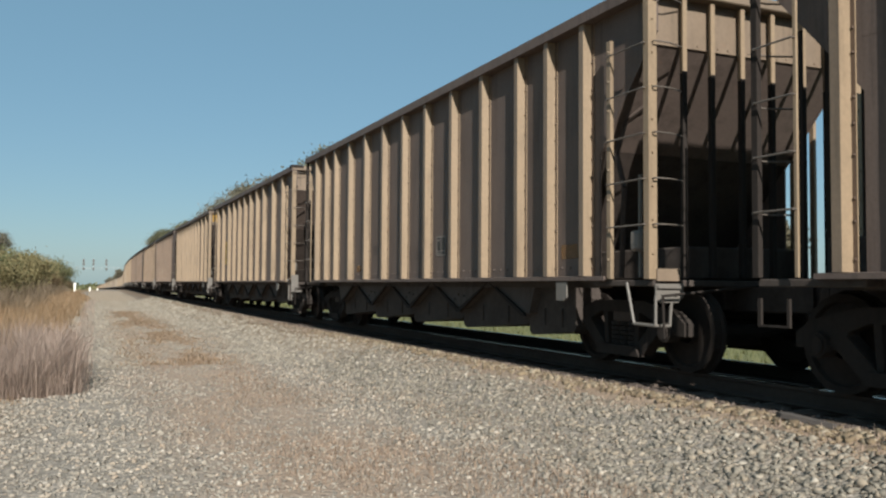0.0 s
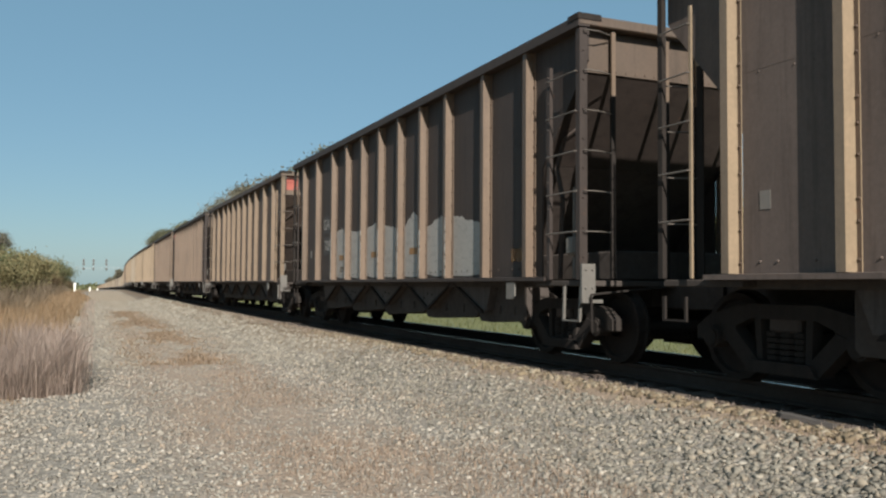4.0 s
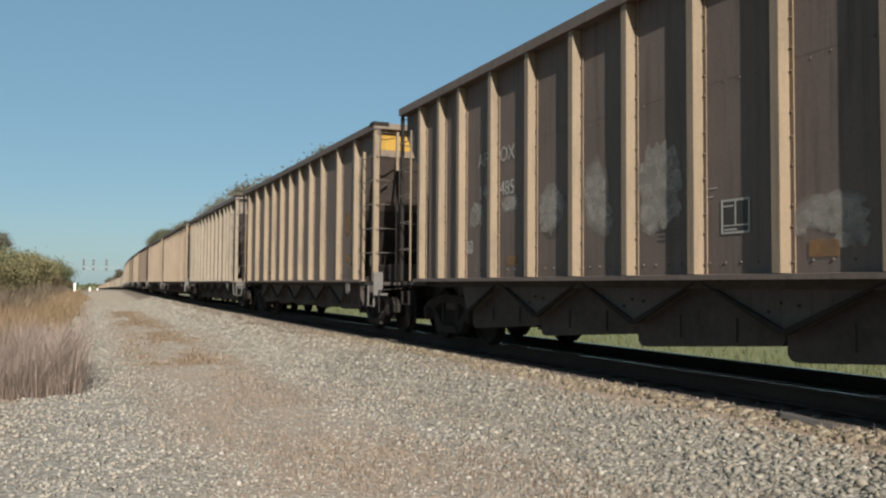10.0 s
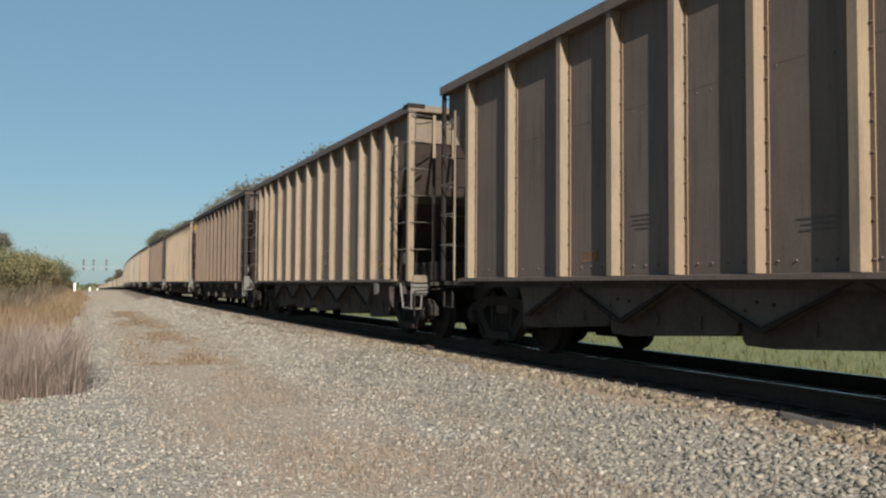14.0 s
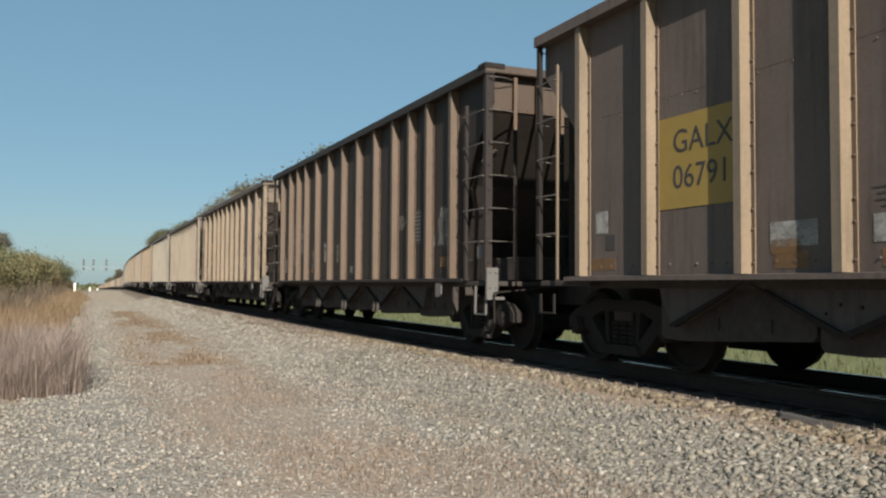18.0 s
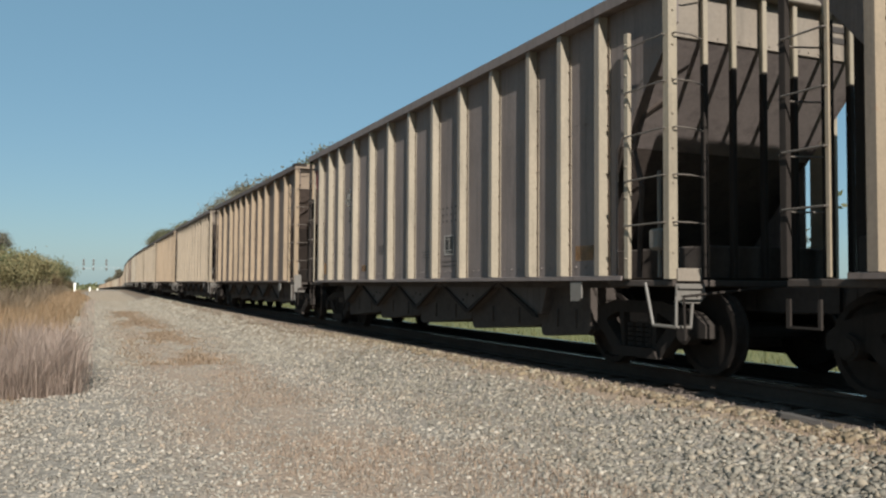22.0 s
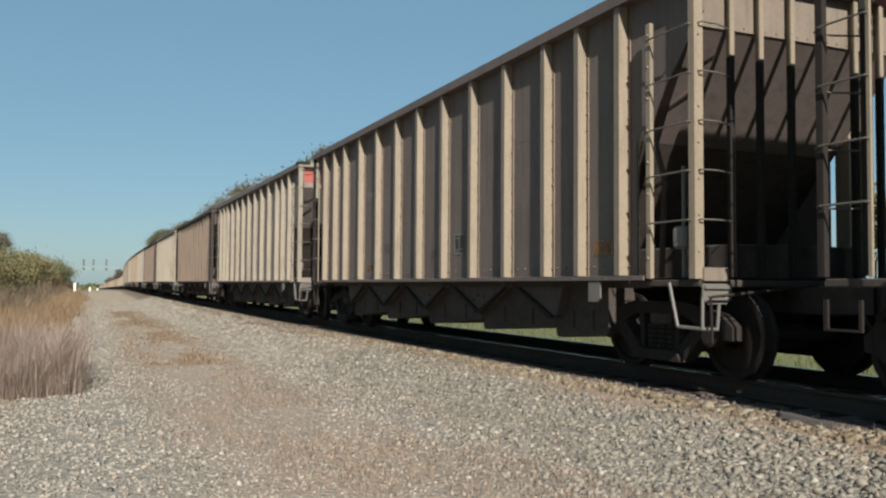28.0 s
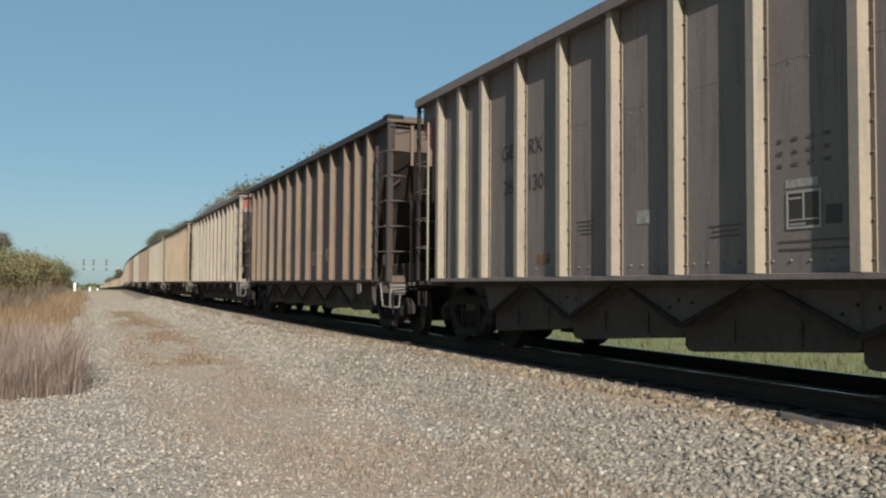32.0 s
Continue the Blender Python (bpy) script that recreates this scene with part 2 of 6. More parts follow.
# ---------------------------------------------------------------- ground
def ground_material():
    m, nt, bs = node_mat("gravel_and_weeds")
    p = coords(nt, world_space=True)
    sep = nt.nodes.new("ShaderNodeSeparateXYZ")
    nt.links.new(p, sep.inputs[0])
    att = nt.nodes.new("ShaderNodeAttribute")
    att.attribute_name = "across"          # metres from the track's centre
    wob = noise_tex(nt, p, 0.55, 4, 0.65)
    wob2 = noise_tex(nt, p, 2.6, 4, 0.7)
    s = nt.nodes.new("ShaderNodeMath")
    s.operation = "MULTIPLY_ADD"
    s.inputs[1].default_value, s.inputs[2].default_value = 1.6, -0.8
    nt.links.new(wob, s.inputs[0])
    t = nt.nodes.new("ShaderNodeMath")
    t.operation = "ADD"
    nt.links.new(att.outputs["Fac"], t.inputs[0])
    nt.links.new(s.outputs[0], t.inputs[1])
    t2 = nt.nodes.new("ShaderNodeMath")
    t2.operation = "MULTIPLY_ADD"
    t2.inputs[1].default_value, t2.inputs[2].default_value = 0.01, 0.5
    nt.links.new(t.outputs[0], t2.inputs[0])

    def zone(u):
        return 0.5 + u * 0.01
    vor = add(nt, "ShaderNodeTexVoronoi", Scale=24.0, Randomness=1.0)
    nt.links.new(p, vor.inputs["Vector"])
    sepc = nt.nodes.new("ShaderNodeSeparateColor")
    nt.links.new(vor.outputs["Color"], sepc.inputs[0])
    stone = ramp(nt, sepc.outputs[0], [(0.0, (0.22, 0.21, 0.19)), (0.45, (0.37, 0.355, 0.325)), (0.85, (0.47, 0.44, 0.395)), (1.0, (0.60, 0.57, 0.53))])
    broad = noise_tex(nt, p, 1.1, 5, 0.7)
    stone = mix(nt, 0.75, stone, ramp(nt, broad, [(0.3, (0.72, 0.70, 0.68)), (0.7, (1.18, 1.14, 1.08))]), "MULTIPLY")
    stone = mix(nt, ramp(nt, vor.outputs["Distance"], [(0.25, (0,)), (0.62, (0.6,))]), stone, (0.27, 0.245, 0.21))
    grain = noise_tex(nt, p, 60, 3, 0.7)
    soil = ramp(nt, grain, [(0.3, (0.34, 0.262, 0.20)), (0.7, (0.49, 0.39, 0.305))])
    weedy = ramp(nt, t2.outputs[0], [(zone(-6.6), (0,)), (zone(-6.1), (0.95,)), (zone(-4.7), (0.95,)), (zone(-3.9), (0,))])
    patchy = ramp(nt, wob2, [(0.36, (0.35,)), (0.58, (1.0,))])
    both = nt.nodes.new("ShaderNodeMath")
    both.operation = "MULTIPLY"
    nt.links.new(weedy, both.inputs[0])
    nt.links.new(patchy, both.inputs[1])
    col = mix(nt, both.outputs[0], stone, soil)
    # the brown ridge beside the tie ends, the sooty track bed, the dirt and grass beyond
    ridge = ramp(nt, t2.outputs[0], [(zone(-2.2), (0,)), (zone(-1.8), (0.85,)), (zone(-1.1), (0.9,)), (zone(-0.8), (0,))])
    col = mix(nt, ridge, col, ramp(nt, grain, [(0.3, (0.27, 0.195, 0.135)), (0.7, (0.45, 0.345, 0.25))]))
    far = nt.nodes.new("ShaderNodeMapRange")
    far.inputs["From Min"].default_value, far.inputs["From Max"].default_value = 13.0, 24.0
    nt.links.new(sep.outputs["Y"], far.inputs["Value"])
    worn = nt.nodes.new("ShaderNodeMath")
    worn.operation = "MULTIPLY"
    nt.links.new(ramp(nt, t2.outputs[0], [(zone(-3.0), (0,)), (zone(-2.0), (0.85,)), (zone(-1.0), (0.85,)), (zone(-0.8), (0,))]), worn.inputs[0])
    nt.links.new(far.outputs[0], worn.inputs[1])
    col = mix(nt, worn.outputs[0], col, ramp(nt, grain, [(0.3, (0.15, 0.116, 0.084)), (0.7, (0.245, 0.192, 0.142))]))
    t3 = nt.nodes.new("ShaderNodeMath")
    t3.operation = "MULTIPLY_ADD"
    t3.inputs[1].default_value, t3.inputs[2].default_value = 0.01, 0.5
    nt.links.new(att.outputs["Fac"], t3.inputs[0])
    bedm = ramp(nt, t3.outputs[0], [(zone(-1.30), (0,)), (zone(-1.18), (1,)), (zone(2.0), (1,)), (zone(2.5), (0,))])
    col = mix(nt, bedm, col, mix(nt, 0.88, stone, (0.36, 0.30, 0.27)))
    dirt = ramp(nt, t2.outputs[0], [(zone(2.4), (0,)), (zone(2.8), (0.7,))])
    col = mix(nt, dirt, col, ramp(nt, grain, [(0.3, (0.30, 0.25, 0.19)), (0.7, (0.46, 0.40, 0.32))]))
    green = ramp(nt, t2.outputs[0], [(zone(4.6), (0,)), (zone(5.6), (1,))])
    turf = mix(nt, wob2, (0.145, 0.172, 0.068), (0.26, 0.26, 0.132))
    col = mix(nt, green, col, turf)
    left = ramp(nt, t2.outputs[0], [(zone(-8.6), (1,)), (zone(-7.7), (0,))])
    col = mix(nt, left, col, mix(nt, wob2, (0.23, 0.16, 0.09), (0.36, 0.27, 0.15)))
    nt.links.new(mix(nt, 1.0, col, (0.653, 0.625, 0.592), "MULTIPLY"), bs.inputs["Base Color"])
    bs.inputs["Roughness"].default_value, bs.inputs["Specular IOR Level"].default_value = 0.95, 0.2
    bump(nt, bs, vor.outputs["Distance"], 0.7, -0.03)
    return m


def steps(edges):
    """Uneven grid lines: pairs of (start, step), the last being the end."""
    out = []
    for (a, st), (b, _) in zip(edges, edges[1:]):
        n = max(1, round((b - a) / st))
        out += [a + (b - a) * i / n for i in range(n)]
    return out + [edges[-1][0]]


def build_ground():
    us = steps([(-2500, 500), (-300, 60), (-60, 8), (-12, 1.0), (-8, 0.25), (-2.6, 0.08), (-1.2, 0.3), (4, 0.5), (12, 4), (60, 30), (300, 400), (2500, 0)])
    ys = steps([(-700, 60), (-60, 8), (-10, 1.0), (3, 0.25), (25, 1.0), (80, 5), (400, 50), (3000, 0)])
    me = bpy.data.meshes.new("ground")
    verts = []
    for y in ys:
        off = bend(y)[0] + CENTRE
        for u in us:
            x = u + off
            verts.append((x, y, surface(x, y)))
    n = len(us)
    faces = [(j * n + i, j * n + i + 1, (j + 1) * n + i + 1, (j + 1) * n + i) for j in range(len(ys) - 1) for i in range(n - 1)]
    me.from_pydata(verts, [], faces)
    me.polygons.foreach_set("use_smooth", [True] * len(me.polygons))
    at = me.attributes.new("across", "FLOAT", "POINT")
    at.data.foreach_set("value", [u for _ in ys for u in us])
    me.materials.append(ground_material())
    ob = new("ground", me)
    tagged(ob, "grey gravel track with dry weeds beside sooty ballast", "ground", "", "structure")
    return ob


ground = build_ground()


# ---------------------------------------------------------------- the train
LONG, TOP, SILL, WIDE = 14.40, 4.272, 1.063, 1.585
HALF = LONG / 2
MID = 7.355                         # the middle of the car, from the rear mark that the plan is taken from
RIB_PLAN = {"A": (1.093, 1.936, 2.741, 3.849, 4.958, 6.069), "B": (1.158, 2.467, 3.856, 4.963, 6.07), "U": (1.12, 2.14, 2.98, 3.85, 4.94, 6.072)}
RIBS = {kind: list(v) + [7.175] + [14.35 - a for a in reversed(v)] for kind, v in RIB_PLAN.items()}
SKIN = 1.460                        # the side sheets' distance from the middle
TRUCK_AT = HALF - 1.2
WHEEL_R = 0.457


def side_sheet(bm, bolted=True):
    o = [(-HALF + 0.02, TOP - 0.05), (-HALF + 0.02, TOP - 0.55), (-HALF + 1.1, TOP - 1.75), (-HALF + 1.1, SILL + 0.012),
         (HALF - 1.1, SILL + 0.012), (HALF - 1.1, TOP - 1.75), (HALF - 0.02, TOP - 0.55), (HALF - 0.02, TOP - 0.05)]
    prism(bm, o, "x", -SKIN, -SKIN + 0.025)
    prism(bm, [(-SKIN - 0.0018, 2.955), (-SKIN - 0.0018, 2.975), (-SKIN + 0.004, 2.975), (-SKIN + 0.004, 2.955)], "y", -HALF + 1.1, HALF - 1.1)   # lapped seam
    for i in range(1, 58 if bolted else 1):
        y = -HALF + 1.1 + i * (LONG - 2.2) / 58
        if i % 5:
            dome(bm, -SKIN, y, SILL + 0.13, 0.016, "-x")
        if i % 4:
            dome(bm, -SKIN, y, 2.92 + 0.02 * math.sin(i * 0.9), 0.011, "-x")


def rib(bm):
    # a pressed hat section: outer web, front face, and a bolted flange on the sheet
    prism(bm, [(-WIDE, 0.062), (-WIDE, -0.036), (-SKIN - 0.012, -0.046), (-SKIN - 0.012, -0.092), (-SKIN, -0.092), (-SKIN, 0.11), (-SKIN - 0.012, 0.11), (-SKIN - 0.012, 0.072)], "z", SILL + 0.022, TOP - 0.14)
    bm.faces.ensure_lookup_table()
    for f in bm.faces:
        # outer faces take a darker paint: the grazing sun's shade put into colour
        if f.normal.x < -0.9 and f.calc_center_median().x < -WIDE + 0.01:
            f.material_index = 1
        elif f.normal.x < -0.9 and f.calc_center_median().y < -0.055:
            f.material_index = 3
    n = len(bm.faces)
    for i in range(11):
        z = SILL + 0.12 + i * 0.27 + 0.05 * math.sin(i * 2.3)
        dome(bm, -SKIN - 0.012, -0.068, z, 0.017, "-x")
    bm.faces.ensure_lookup_table()
    for f in bm.faces[n:]:
        f.material_index = 2


def top_chord(bm):
    prism(bm, [(-WIDE - 0.03, TOP - 0.15), (-WIDE - 0.03, TOP - 0.02), (-WIDE, TOP), (-SKIN + 0.06, TOP), (-SKIN + 0.06, TOP - 0.03), (-SKIN, TOP - 0.15)], "y", -HALF - 0.02, HALF + 0.02)


def side_sill(bm):
    # a thin rolled angle whose lip catches the light
    prism(bm, [(-WIDE - 0.012, SILL - 0.034), (-WIDE - 0.012, SILL + 0.014), (-SKIN - 0.001, SILL + 0.022), (-SKIN - 0.001, SILL - 0.012), (-WIDE + 0.006, SILL - 0.02), (-WIDE + 0.006, SILL - 0.034)], "y", -HALF + 0.82, HALF - 0.7)


def sill_web(bm):
    # the upright plate behind the lip, coloured dark to paint in the sill's shade
    box(bm, -1.36, -1.335, -HALF + 1.0, HALF - 0.9, SILL - 0.12, SILL - 0.025)


def end_plate(bm):
    box(bm, -SKIN, SKIN, -HALF + 0.14, -HALF + 0.165, TOP - 0.66, TOP - 0.12)
    for i in range(20):
        dome(bm, -1.4 + i * 0.147, -HALF + 0.14, TOP - 0.62, 0.014, "-y")


def colour_plate(bm):
    box(bm, -SKIN + 0.01, SKIN - 0.01, -HALF + 0.136, -HALF + 0.1395, TOP - 0.53, TOP - 0.13)


def end_chord(bm):
    box(bm, -WIDE - 0.02, WIDE + 0.02, -HALF - 0.025, -HALF + 0.2, TOP - 0.13, TOP - 0.004, 0.012)


SLOPE = (TOP - 0.655 - SILL - 0.1) / 2.16     # fall of the end slope in each metre


def corner_cap(bm):
    box(bm, -WIDE - 0.04, -WIDE + 0.30, -HALF - 0.035, -HALF + 0.22, TOP - 0.07, TOP + 0.014, 0.008)


def slope_sheet(bm):
    prism(bm, [(-HALF + 0.15, TOP - 0.655), (-HALF + 0.18, TOP - 0.655), (-HALF + 0.18 + 1.05 / SLOPE, TOP - 1.705), (-HALF + 0.15 + 1.05 / SLOPE, TOP - 1.705)], "x", -SKIN + 0.003, SKIN - 0.003)


# lower slope is its own part, so shade can be painted on it
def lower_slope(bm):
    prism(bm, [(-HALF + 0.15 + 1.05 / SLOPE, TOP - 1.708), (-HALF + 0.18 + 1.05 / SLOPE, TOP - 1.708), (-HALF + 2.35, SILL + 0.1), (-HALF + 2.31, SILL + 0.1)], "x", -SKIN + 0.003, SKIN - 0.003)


def corner_post(bm):
    prism(bm, [(-WIDE, -HALF), (-WIDE + 0.11, -HALF), (-WIDE + 0.11, -HALF + 0.02), (-WIDE + 0.02, -HALF + 0.02), (-WIDE + 0.02, -HALF + 0.09), (-WIDE, -HALF + 0.09)], "z", SILL - 0.02, TOP - 0.13)
    for i in range(8):
        dome(bm, -WIDE + 0.05, -HALF, SILL + 0.25 + i * 0.36, 0.018, "-y")


def rear_post(bm):
    box(bm, -WIDE, -WIDE + 0.055, -HALF, -HALF + 0.08, SILL - 0.02, TOP - 0.13, 0.005)


def ladder_post(bm):
    at = 0.74
    box(bm, -WIDE, -WIDE + 0.05, -HALF + at - 0.04, -HALF + at + 0.04, SILL - 0.02, TOP - 0.5, 0.006)
    for i in range(8):
        dome(bm, -WIDE, -HALF + at, SILL + 0.2 + i * 0.34, 0.016, "-x")


def rear_ladder_post(bm):
    box(bm, -WIDE, -WIDE + 0.025, -HALF + 0.49, -HALF + 0.53, SILL - 0.02, TOP - 0.5, 0.004)


def wide_ladder_post(bm):
    box(bm, -WIDE, -WIDE + 0.025, -HALF + 0.93, -HALF + 0.97, SILL - 0.02, TOP - 0.5, 0.004)


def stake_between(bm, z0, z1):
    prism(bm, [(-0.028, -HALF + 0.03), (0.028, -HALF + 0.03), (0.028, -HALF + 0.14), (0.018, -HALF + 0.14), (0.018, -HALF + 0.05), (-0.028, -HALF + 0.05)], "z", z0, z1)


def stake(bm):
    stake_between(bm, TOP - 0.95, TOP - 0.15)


# lower stake, coloured near black for the next car's shade
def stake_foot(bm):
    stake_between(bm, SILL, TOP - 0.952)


def end_rung(bm):
    rod(bm, (-WIDE + 0.05, -HALF - 0.05, 0), (-1.34, -HALF - 0.05, 0), 0.009, 6)
    rod(bm, (-WIDE + 0.05, -HALF - 0.05, 0), (-WIDE + 0.05, -HALF + 0.01, 0), 0.009, 6)
    rod(bm, (-1.34, -HALF - 0.05, 0), (-1.11, -HALF + 0.04, 0), 0.009, 6)


def side_rung(bm, at=0.74):
    rod(bm, (-WIDE - 0.03, -HALF + 0.06, 0), (-WIDE - 0.03, -HALF + at, 0), 0.010, 6)
    rod(bm, (-WIDE - 0.03, -HALF + 0.06, 0), (-WIDE + 0.01, -HALF + 0.06, 0), 0.010, 6)
    rod(bm, (-WIDE - 0.03, -HALF + at, 0), (-WIDE + 0.01, -HALF + at, 0), 0.010, 6)


def rear_side_rung(bm):
    side_rung(bm, 0.51)


def wide_side_rung(bm):
    side_rung(bm, 0.95)


def platform(bm):
    box(bm, -WIDE + 0.06, WIDE - 0.06, -HALF + 0.01, -HALF + 1.15, SILL - 0.1, SILL - 0.03, 0.01)
    box(bm, -0.9, 0.9, -HALF + 0.2, -HALF + 2.3, SILL - 0.02, SILL + 0.35, 0.02)


def corner_bracket(bm):
    # the tall pale plate below the corner post, with its toe
    prism(bm, [(-WIDE - 0.005, SILL - 0.26), (-WIDE - 0.005, SILL + 0.17), (-1.40, SILL + 0.17), (-1.40, SILL - 0.16), (-1.45, SILL - 0.26)], "y", -HALF - 0.06, -HALF - 0.025)
    box(bm, -WIDE - 0.005, -1.30, -HALF - 0.07, -HALF - 0.02, SILL - 0.30, SILL - 0.26)
    for x in (-1.54, -1.44):
        for z in (SILL - 0.12, SILL + 0.1):
            dome(bm, x, -HALF - 0.06, z, 0.02, "-y")


def low_bracket(bm):
    # a short wide plate hung below the end sill
    prism(bm, [(-WIDE + 0.05, SILL - 0.07), (-WIDE + 0.05, SILL - 0.22), (-WIDE + 0.11, SILL - 0.27), (-1.24, SILL - 0.27), (-1.17, SILL - 0.21), (-1.17, SILL - 0.07)], "y", -HALF - 0.05, -HALF - 0.03)
    box(bm, -WIDE + 0.06, -1.2, -HALF - 0.08, -HALF - 0.05, SILL - 0.12, SILL - 0.09)
    for x in (-1.46, -1.28):
        dome(bm, x, -HALF - 0.05, SILL - 0.19, 0.022, "-y")


def sill_block(bm):
    box(bm, -WIDE + 0.09, -1.19, -HALF - 0.03, -HALF + 0.01, SILL - 0.045, SILL + 0.09, 0.006)


def wrapped_stirrup(bm):
    # a step that turns the corner: one strap from the side, one from the end
    a, b = (-WIDE + 0.02, -HALF + 0.42, SILL - 0.06), (-WIDE + 0.035, -HALF + 0.31, 0.56)
    c, d = (-1.34, -HALF - 0.03, 0.545), (-1.32, -HALF - 0.035, SILL - 0.24)
    e, f = (-WIDE + 0.06, -HALF - 0.03, 0.55), (-WIDE + 0.06, -HALF - 0.035, SILL - 0.2)
    for p, q in ((a, b), (b, e), (e, c), (c, d), (e, f)):
        rod(bm, p, q, 0.017, 6)


def stirrup(bm):
    o = [(-HALF + 0.01, SILL - 0.1), (-HALF + 0.04, 0.535), (-HALF + 0.43, 0.535), (-HALF + 0.41, SILL - 0.1), (-HALF + 0.38, SILL - 0.1), (-HALF + 0.40, 0.552), (-HALF + 0.07, 0.552), (-HALF + 0.04, SILL - 0.1)]
    prism(bm, o, "x", -WIDE + 0.02, -WIDE + 0.05)


def rear_stirrup(bm):
    prism(bm, [(-HALF + 0.03, SILL - 0.2), (-HALF + 0.03, 0.61), (-HALF + 0.40, 0.61), (-HALF + 0.40, SILL - 0.2), (-HALF + 0.37, SILL - 0.2), (-HALF + 0.37, 0.63), (-HALF + 0.07, 0.63), (-HALF + 0.07, SILL - 0.2)], "x", -WIDE + 0.03, -WIDE + 0.055)


def side_bracket(bm):
    prism(bm, [(-HALF + 1.64, SILL - 0.05), (-HALF + 1.64, SILL - 0.24), (-HALF + 1.70, SILL - 0.28), (-HALF + 1.88, SILL - 0.28), (-HALF + 1.88, SILL - 0.05)], "x", -WIDE, -WIDE + 0.02)


def coupler(bm):
    box(bm, -0.16, 0.16, -HALF - 0.45, -HALF + 0.5, 0.68, 0.98, 0.02)
    box(bm, -0.09, 0.11, -HALF - 0.62, -HALF - 0.4, 0.72, 0.95, 0.02)
    prism(bm, [(-0.17, -HALF - 0.60), (-0.08, -HALF - 0.77), (0.02, -HALF - 0.74), (0.0, -HALF - 0.62), (0.14, -HALF - 0.55), (0.16, -HALF - 0.44), (-0.17, -HALF - 0.44)], "z", 0.70, 0.97)


def air_hose(bm):
    pts = [Vector((0.35, -HALF - 0.1, 0.78)), Vector((0.33, -HALF - 0.3, 0.66)), Vector((0.28, -HALF - 0.5, 0.45)), Vector((0.2, -HALF - 0.7, 0.37))]
    for a, b in zip(pts, pts[1:]):
        rod(bm, a, b, 0.025, 6)


def cut_lever(bm):
    rod(bm, (-1.5, -HALF - 0.12, SILL - 0.2), (-0.3, -HALF - 0.3, SILL - 0.08), 0.014, 6)
    rod(bm, (-1.5, -HALF - 0.12, SILL - 0.2), (-1.5, -HALF - 0.14, 0.42), 0.014, 6)


def centre_sill(bm):
    box(bm, -0.3, 0.3, -HALF + 0.3, HALF - 0.3, 0.70, SILL - 0.1, 0.01)


def hopper(bm):
    prism(bm, [(-1.02, SILL - 0.04), (1.02, SILL - 0.04), (0.10, 0.585), (-0.10, 0.585)], "x", -1.32, 1.32)


def hopper_flange(bm):
    # a narrow turned rim along the slanted edges
    o = [(-1.07, SILL - 0.06), (-1.02, SILL - 0.06), (0.0, 0.585), (1.02, SILL - 0.06), (1.07, SILL - 0.06), (0.11, 0.565), (0.06, 0.54), (-0.06, 0.54), (-0.11, 0.565)]
    prism(bm, o, "x", -1.362, -1.323)
    for y, z in ((-0.16, 0.80), (0.05, 0.82), (0.2, 0.74)):
        dome(bm, -1.32, y, z, 0.02, "-x")


def end_hopper(bm):
    prism(bm, [(-0.28, SILL - 0.04), (1.02, SILL - 0.04), (0.10, 0.585), (-0.10, 0.585)], "x", -1.32, 1.32)


def end_flange(bm):
    prism(bm, [(0.0, 0.585), (1.02, SILL - 0.06), (1.07, SILL - 0.06), (0.11, 0.565), (0.06, 0.54), (-0.04, 0.54)], "x", -1.362, -1.323)


def door_box(bm, front=-2.1, fz=0.42, back=0.10, bz=0.285):
    # the discharge door and its housing: it slants down from the front to the hopper's point
    prism(bm, [(front, SILL - 0.09), (front, fz + 0.05), (front + 0.05, fz), (-0.05, bz), (back - 0.05, bz + 0.01), (back, bz + 0.06), (back, SILL - 0.09)], "x", -1.2, 1.2)
    for k in (0.3, 0.7):
        box(bm, -1.222, -1.2, front * k - 0.02, front * k + 0.02, bz + 0.14, 0.66)


def short_door_box(bm):
    door_box(bm, -1.12, 0.37)


def high_door_box(bm):
    door_box(bm, -1.77, 0.48, 0.37, 0.388)


def short_high_door_box(bm):
    door_box(bm, -1.15, 0.47, 0.37, 0.40)


def door_latch(bm):
    prism(bm, [(-0.03, 0.62), (0.03, 0.63), (0.07, 0.43), (0.045, 0.42), (0.0, 0.52), (-0.012, 0.58)], "x", -1.44, -1.40)


def brake_pipe(bm):
    pts = [(-1.38, -HALF + 0.78, SILL), (-1.38, -HALF + 0.72, 2.1), (-1.36, -HALF + 0.9, 2.5), (-1.3, -HALF + 0.8, 2.9), (-1.1, -HALF + 0.6, 3.1)]
    for a, b in zip(pts, pts[1:]):
        rod(bm, a, b, 0.032, 6)


def brake_valve(bm):
    box(bm, -1.52, -1.36, -HALF + 0.24, -HALF + 0.44, 1.35, 1.58, 0.03)
    rod(bm, (-1.44, -HALF + 0.34, SILL), (-1.44, -HALF + 0.34, 2.2), 0.022, 6)


